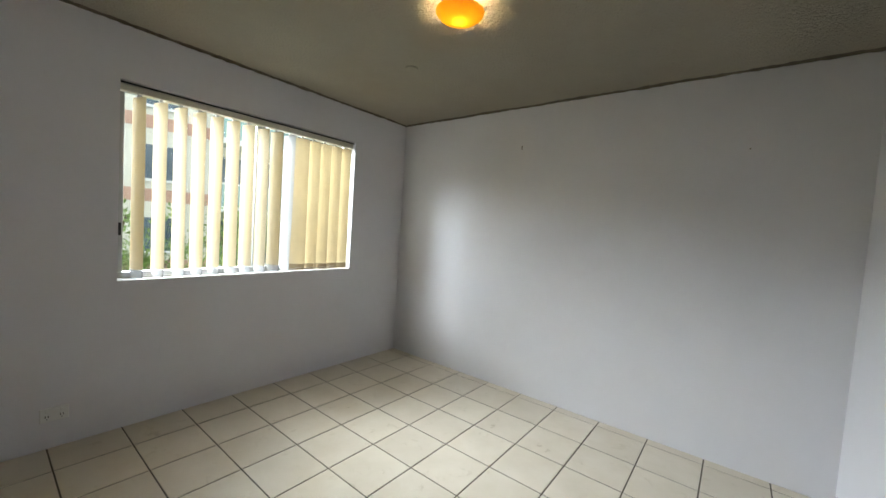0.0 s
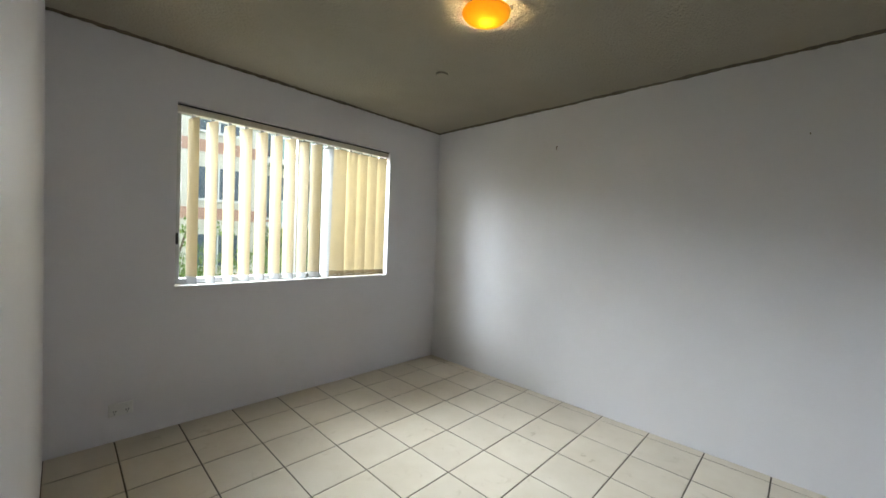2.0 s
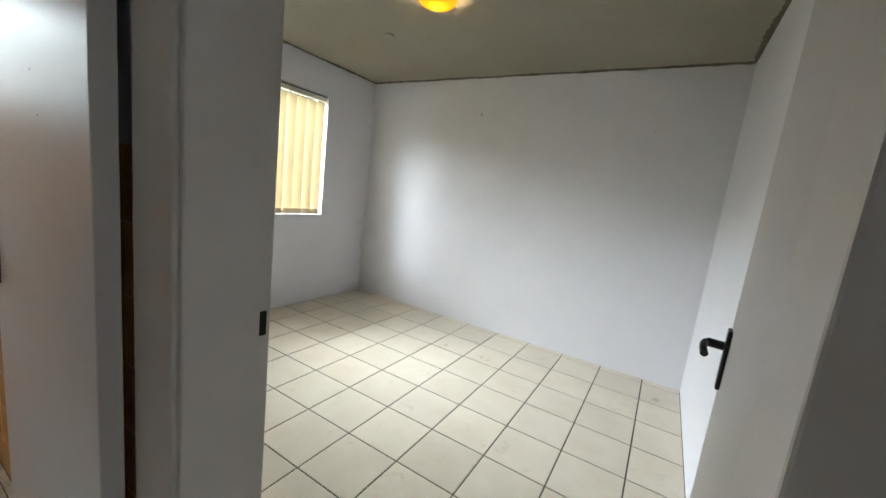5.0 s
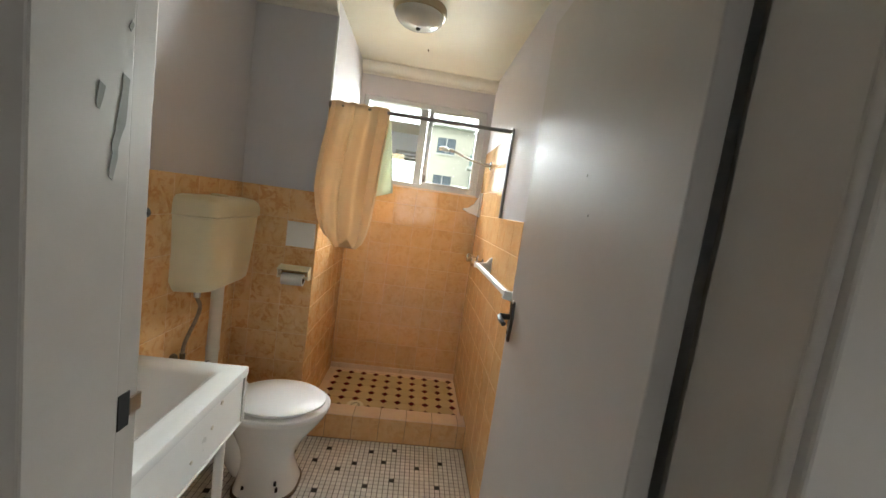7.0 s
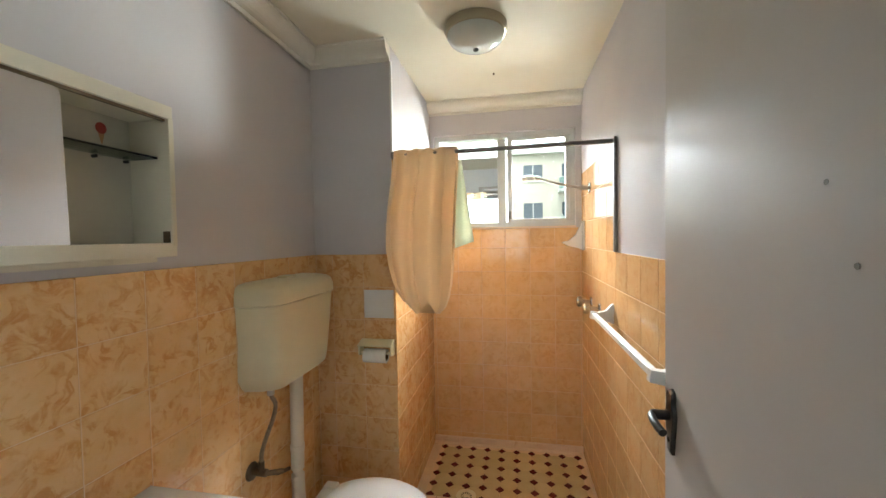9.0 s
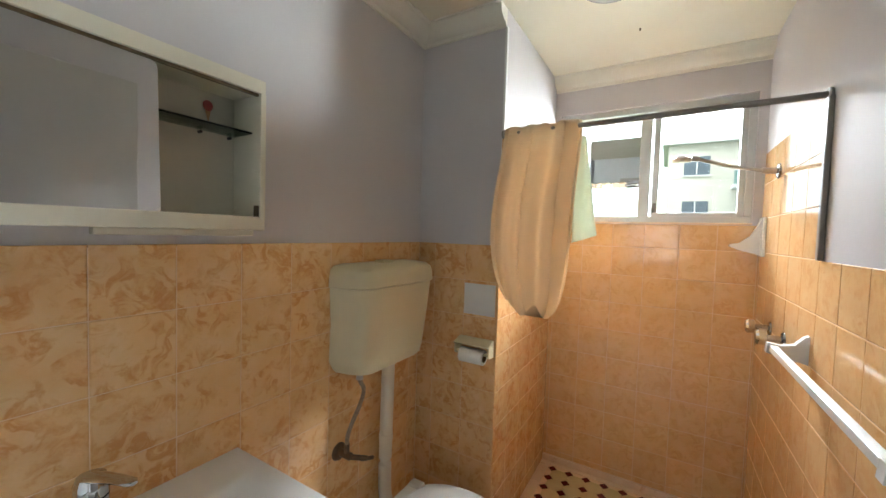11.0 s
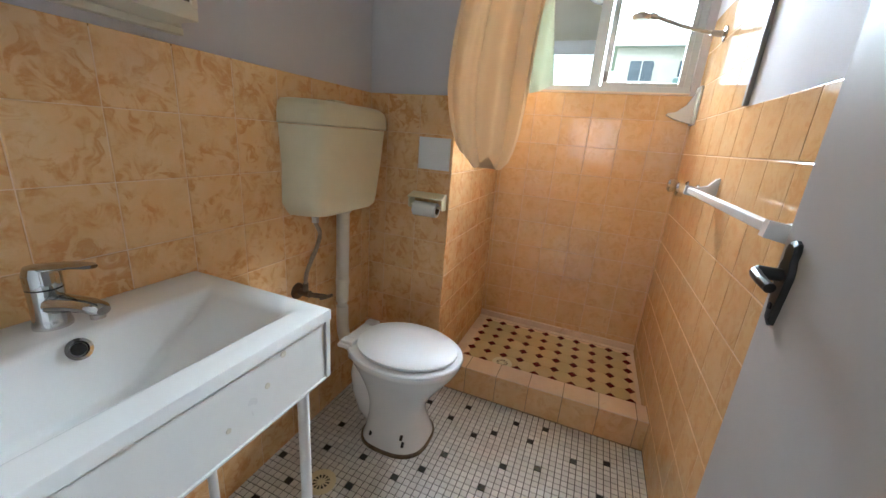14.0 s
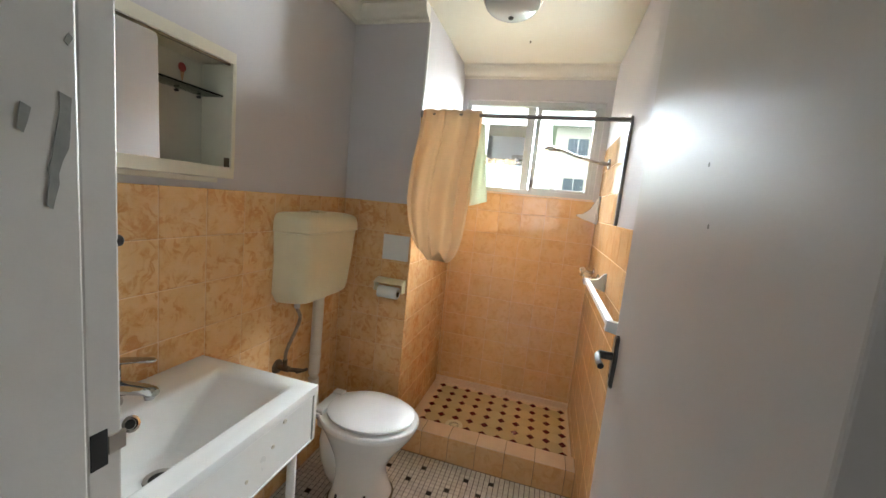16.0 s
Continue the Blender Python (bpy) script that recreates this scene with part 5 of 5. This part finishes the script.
# bedroom and hall floors
lay(floor_bed, FLOORTILE, (0, 0, -0.0065), (1, 0, 0), (0, 1, 0), (0, 0, 1), cells_of(cuts(XW, XE, -1.42, 0.33), cuts(YS, YN, 2.71, 0.33)), 0.008, 0.0065)
lay(floor_bed, FLOORTILE, (0, 0, -0.0065), (1, 0, 0), (0, 1, 0), (0, 0, 1), cells_of(cuts(JX0, JX1, -1.42, 0.33), [HN, YS]), 0.008, 0.0065)
lay(floor_hall, FLOORTILE, (0, 0, -0.0065), (1, 0, 0), (0, 1, 0), (0, 0, 1), cells_of(cuts(HW, HX, -1.42, 0.33), cuts(HS, HN, 2.71, 0.33)), 0.008, 0.0065)

# wall tiles, 152 mm
T = 0.153
rows = cuts(0.0, 1.378, 1.378 - 9 * T, T)
rows = [z for z in rows if z == 0.0 or z > 0.003]
W = {o.name: o for o in scene.objects if o.name.startswith("wall_")}
lay(W["wall_bathroom_left"], PEACH, (0, BL - G, 0), (-1, 0, 0), (0, 0, 1), (0, 1, 0), cells_of(cuts(-BF, -PF, 1.612, 0.155), rows), 0.0018, G)
lay(W["wall_pier"], PEACH, (PF - G, 0, 0), (0, 1, 0), (0, 0, 1), (1, 0, 0), cells_of(cuts(BL, BP, BP - 0.004, T), rows), 0.0018, G)
lay(W["wall_pier"], PEACH, (0, BP - G, 0), (-1, 0, 0), (0, 0, 1), (0, 1, 0), cells_of(cuts(-PF, -BX, -PF, T), rows + cuts(1.378, 1.82, 1.378, T)[1:]), 0.0026, G)
lay(W["wall_bathroom_window"], FAINTPEACH, (BX - G, 0, 0), (0, 1, 0), (0, 0, 1), (1, 0, 0), cells_of(cuts(BP, BR, BP + 0.02, T), cuts(SF, VZ0 - 0.012, 1.378 - 9 * T, T)), 0.0026, G)
lay(W["wall_bathroom_right"], FAINTPEACH, (0, BR + G, 0), (1, 0, 0), (0, 0, 1), (0, -1, 0), cells_of(cuts(BX, BF - 0.06, -2.310, 0.1545), rows), 0.0026, G)
lay(W["wall_bathroom_right"], FAINTPEACH, (0, BR + G, 0), (1, 0, 0), (0, 0, 1), (0, -1, 0), cells_of(cuts(BX, -2.449, -2.310, 0.1545), cuts(1.378, 1.826, 1.378, T)), 0.0026, G)
B = G - 0.001
part("grout_bed", box(BF, BL - G, 0, PF - G, BL - G + B, 1.372), PALEGROUT, W["wall_bathroom_left"])
part("grout_bed", box(PF - G, BL - G, 0, PF - G + B, BP - G, 1.372), PALEGROUT, W["wall_pier"])
part("grout_bed", box(PF - G, BP - G, 0, BX - G, BP - G + B, 1.818), PALEGROUT, W["wall_pier"])
part("grout_bed", box(BX - G, BP - G, 0, BX - G + B, BR + G, VZ0 - 0.014), PALEGROUT, W["wall_bathroom_window"])
part("grout_bed", box(BX - G, BR + G - B, 0, BF - 0.06, BR + G, 1.372), PALEGROUT, W["wall_bathroom_right"])
part("grout_bed", box(BX - G, BR + G - B, 1.372, -2.45, BR + G, 1.824), PALEGROUT, W["wall_bathroom_right"])
lay(kerb, FAINTPEACH, (CF - G, 0, 0), (0, 1, 0), (0, 0, 1), (1, 0, 0), cells_of(cuts(BP, BR, BR - 0.045, T), [0.0, CT - 0.002]), 0.0022, G)
lay(kerb, KERBTILE, (0, 0, CT - G), (1, 0, 0), (0, 1, 0), (0, 0, 1), cells_of([CF - 0.115, CF + 0.001], cuts(BP, BR, BR - 0.045, T)), 0.0026, G)

# shower floor: octagons with small dots, and a border
shower = scene.objects["floor_shower"]
PIT, CUT = 0.0913, 0.0245
ox, oy = -3.168, -0.889
h = PIT / 2 - 0.0008


def flat_mesh(name, outline, thick, material):
    me = bpy.data.meshes.new(name)
    k = len(outline)
    me.from_pydata([(x, y, 0) for x, y in outline] + [(x * 0.985, y * 0.985, thick) for x, y in outline], [], [tuple(range(k, 2 * k))] + [(i, (i + 1) % k, k + (i + 1) % k, k + i) for i in range(k)])
    me.materials.append(material)
    return me


octo = flat_mesh("octagon_tile", [(h, -h + CUT), (h, h - CUT), (h - CUT, h), (-h + CUT, h), (-h, h - CUT), (-h, -h + CUT), (-h + CUT, -h), (h - CUT, -h)], 0.004, OCTAGON)
dd = CUT - 0.0016
dot = flat_mesh("dot_tile", [(dd, 0), (0, dd), (-dd, 0), (0, -dd)], 0.0042, DOTTILE)
for i in range(6):
    for j in range(9):
        ob = put("octagon_tile", octo, shower)
        ob.location = (ox + (i + 0.5) * PIT, oy + (j + 0.5) * PIT, SF - 0.004)
for i in range(7):
    for j in range(10):
        ob = put("dot_tile", dot, shower)
        ob.location = (ox + i * PIT, oy + j * PIT, SF - 0.004)
ex, ey = ox + 6 * PIT, oy + 9 * PIT
border = cells_of([BX + 0.016, ox - 0.028], cuts(BP, BR, BP, T)) + cells_of(cuts(ox - 0.028, CF - 0.115, ox, T), [BP, oy - 0.028]) + cells_of(cuts(ox - 0.028, CF - 0.115, ox, T), [ey + 0.028, BR])
lay(shower, KERBTILE, (0, 0, SF - 0.004), (1, 0, 0), (0, 1, 0), (0, 0, 1), border, 0.002, 0.004)

# mosaic floor: squares on 305 mm sheets with dark ones set in a fixed pattern
MP, MJ = 0.0255, 0.0031
DARK = {(2, 3), (3, 8), (5, 11), (7, 7), (9, 1), (11, 9)}
SPOTS = [(-2.36, -0.952), (-2.417, -0.766), (-2.308, -0.818), (-2.255, -0.709), (-2.122, -0.764), (-2.014, -0.814), (-2.231, -0.893), (-2.058, -1.238), (-1.954, -1.051), (-2.423, -0.556), (-2.453, -0.428),
         (-2.349, -0.476), (-2.321, -0.609), (-2.326, -0.286), (-2.36, -0.151), (-2.217, -0.415), (-2.177, -0.556), (-2.05, -0.604), (-1.934, -0.889), (-1.926, -1.211), (-2.09, -0.32), (-2.19, -0.20), (-1.97, -0.42)]
SEEN = {(round((x - CF) / MP - 0.5), round((BR - y) / MP - 0.5)) for x, y in SPOTS}
white_me, black_me = flat_mesh("mosaic_tile", [(s * (MP - MJ) / 2, t * (MP - MJ) / 2) for s, t in ((1, -1), (1, 1), (-1, 1), (-1, -1))], 0.0022, MOSWHITE), None
black_me = white_me.copy()
black_me.materials.clear()
black_me.materials.append(MOSBLACK)
rest = {True: ([], []), False: ([], [])}
nx, ny = int((BF - CF) / MP) + 2, int((BR - BL) / MP) + 1
made = 0
for i in range(nx):
    for j in range(ny):
        x, y = CF + (i + 0.5) * MP, BR - (j + 0.5) * MP
        dark = (i, j) in SEEN if x < -1.86 else (i % 12, j % 12) in DARK
        if -2.24 < x < -1.82 and -0.58 < y < -0.14 and made < 300:
            ob = put("mosaic_tile", black_me if dark else white_me, floor_bath)
            ob.location = (x, y, -0.0022 - 0.0003)
            made += 1
            continue
        v, f = rest[dark]
        k = len(v)
        s = (MP - MJ) / 2
        v += [(x + a * s, y + c * s, -0.0025) for a, c in ((1, -1), (1, 1), (-1, 1), (-1, -1))] + [(x + a * s * 0.985, y + c * s * 0.985, -0.0003) for a, c in ((1, -1), (1, 1), (-1, 1), (-1, -1))]
        f += [(k + 4, k + 5, k + 6, k + 7)] + [(k + q, k + (q + 1) % 4, k + 4 + (q + 1) % 4, k + 4 + q) for q in range(4)]
for dark, (v, f) in rest.items():
    me = bpy.data.meshes.new("mosaic_field")
    me.from_pydata(v, [], f)
    me.materials.append(MOSBLACK if dark else MOSWHITE)
    tagged(put("mosaic_field", me, floor_bath), kind="stuff")
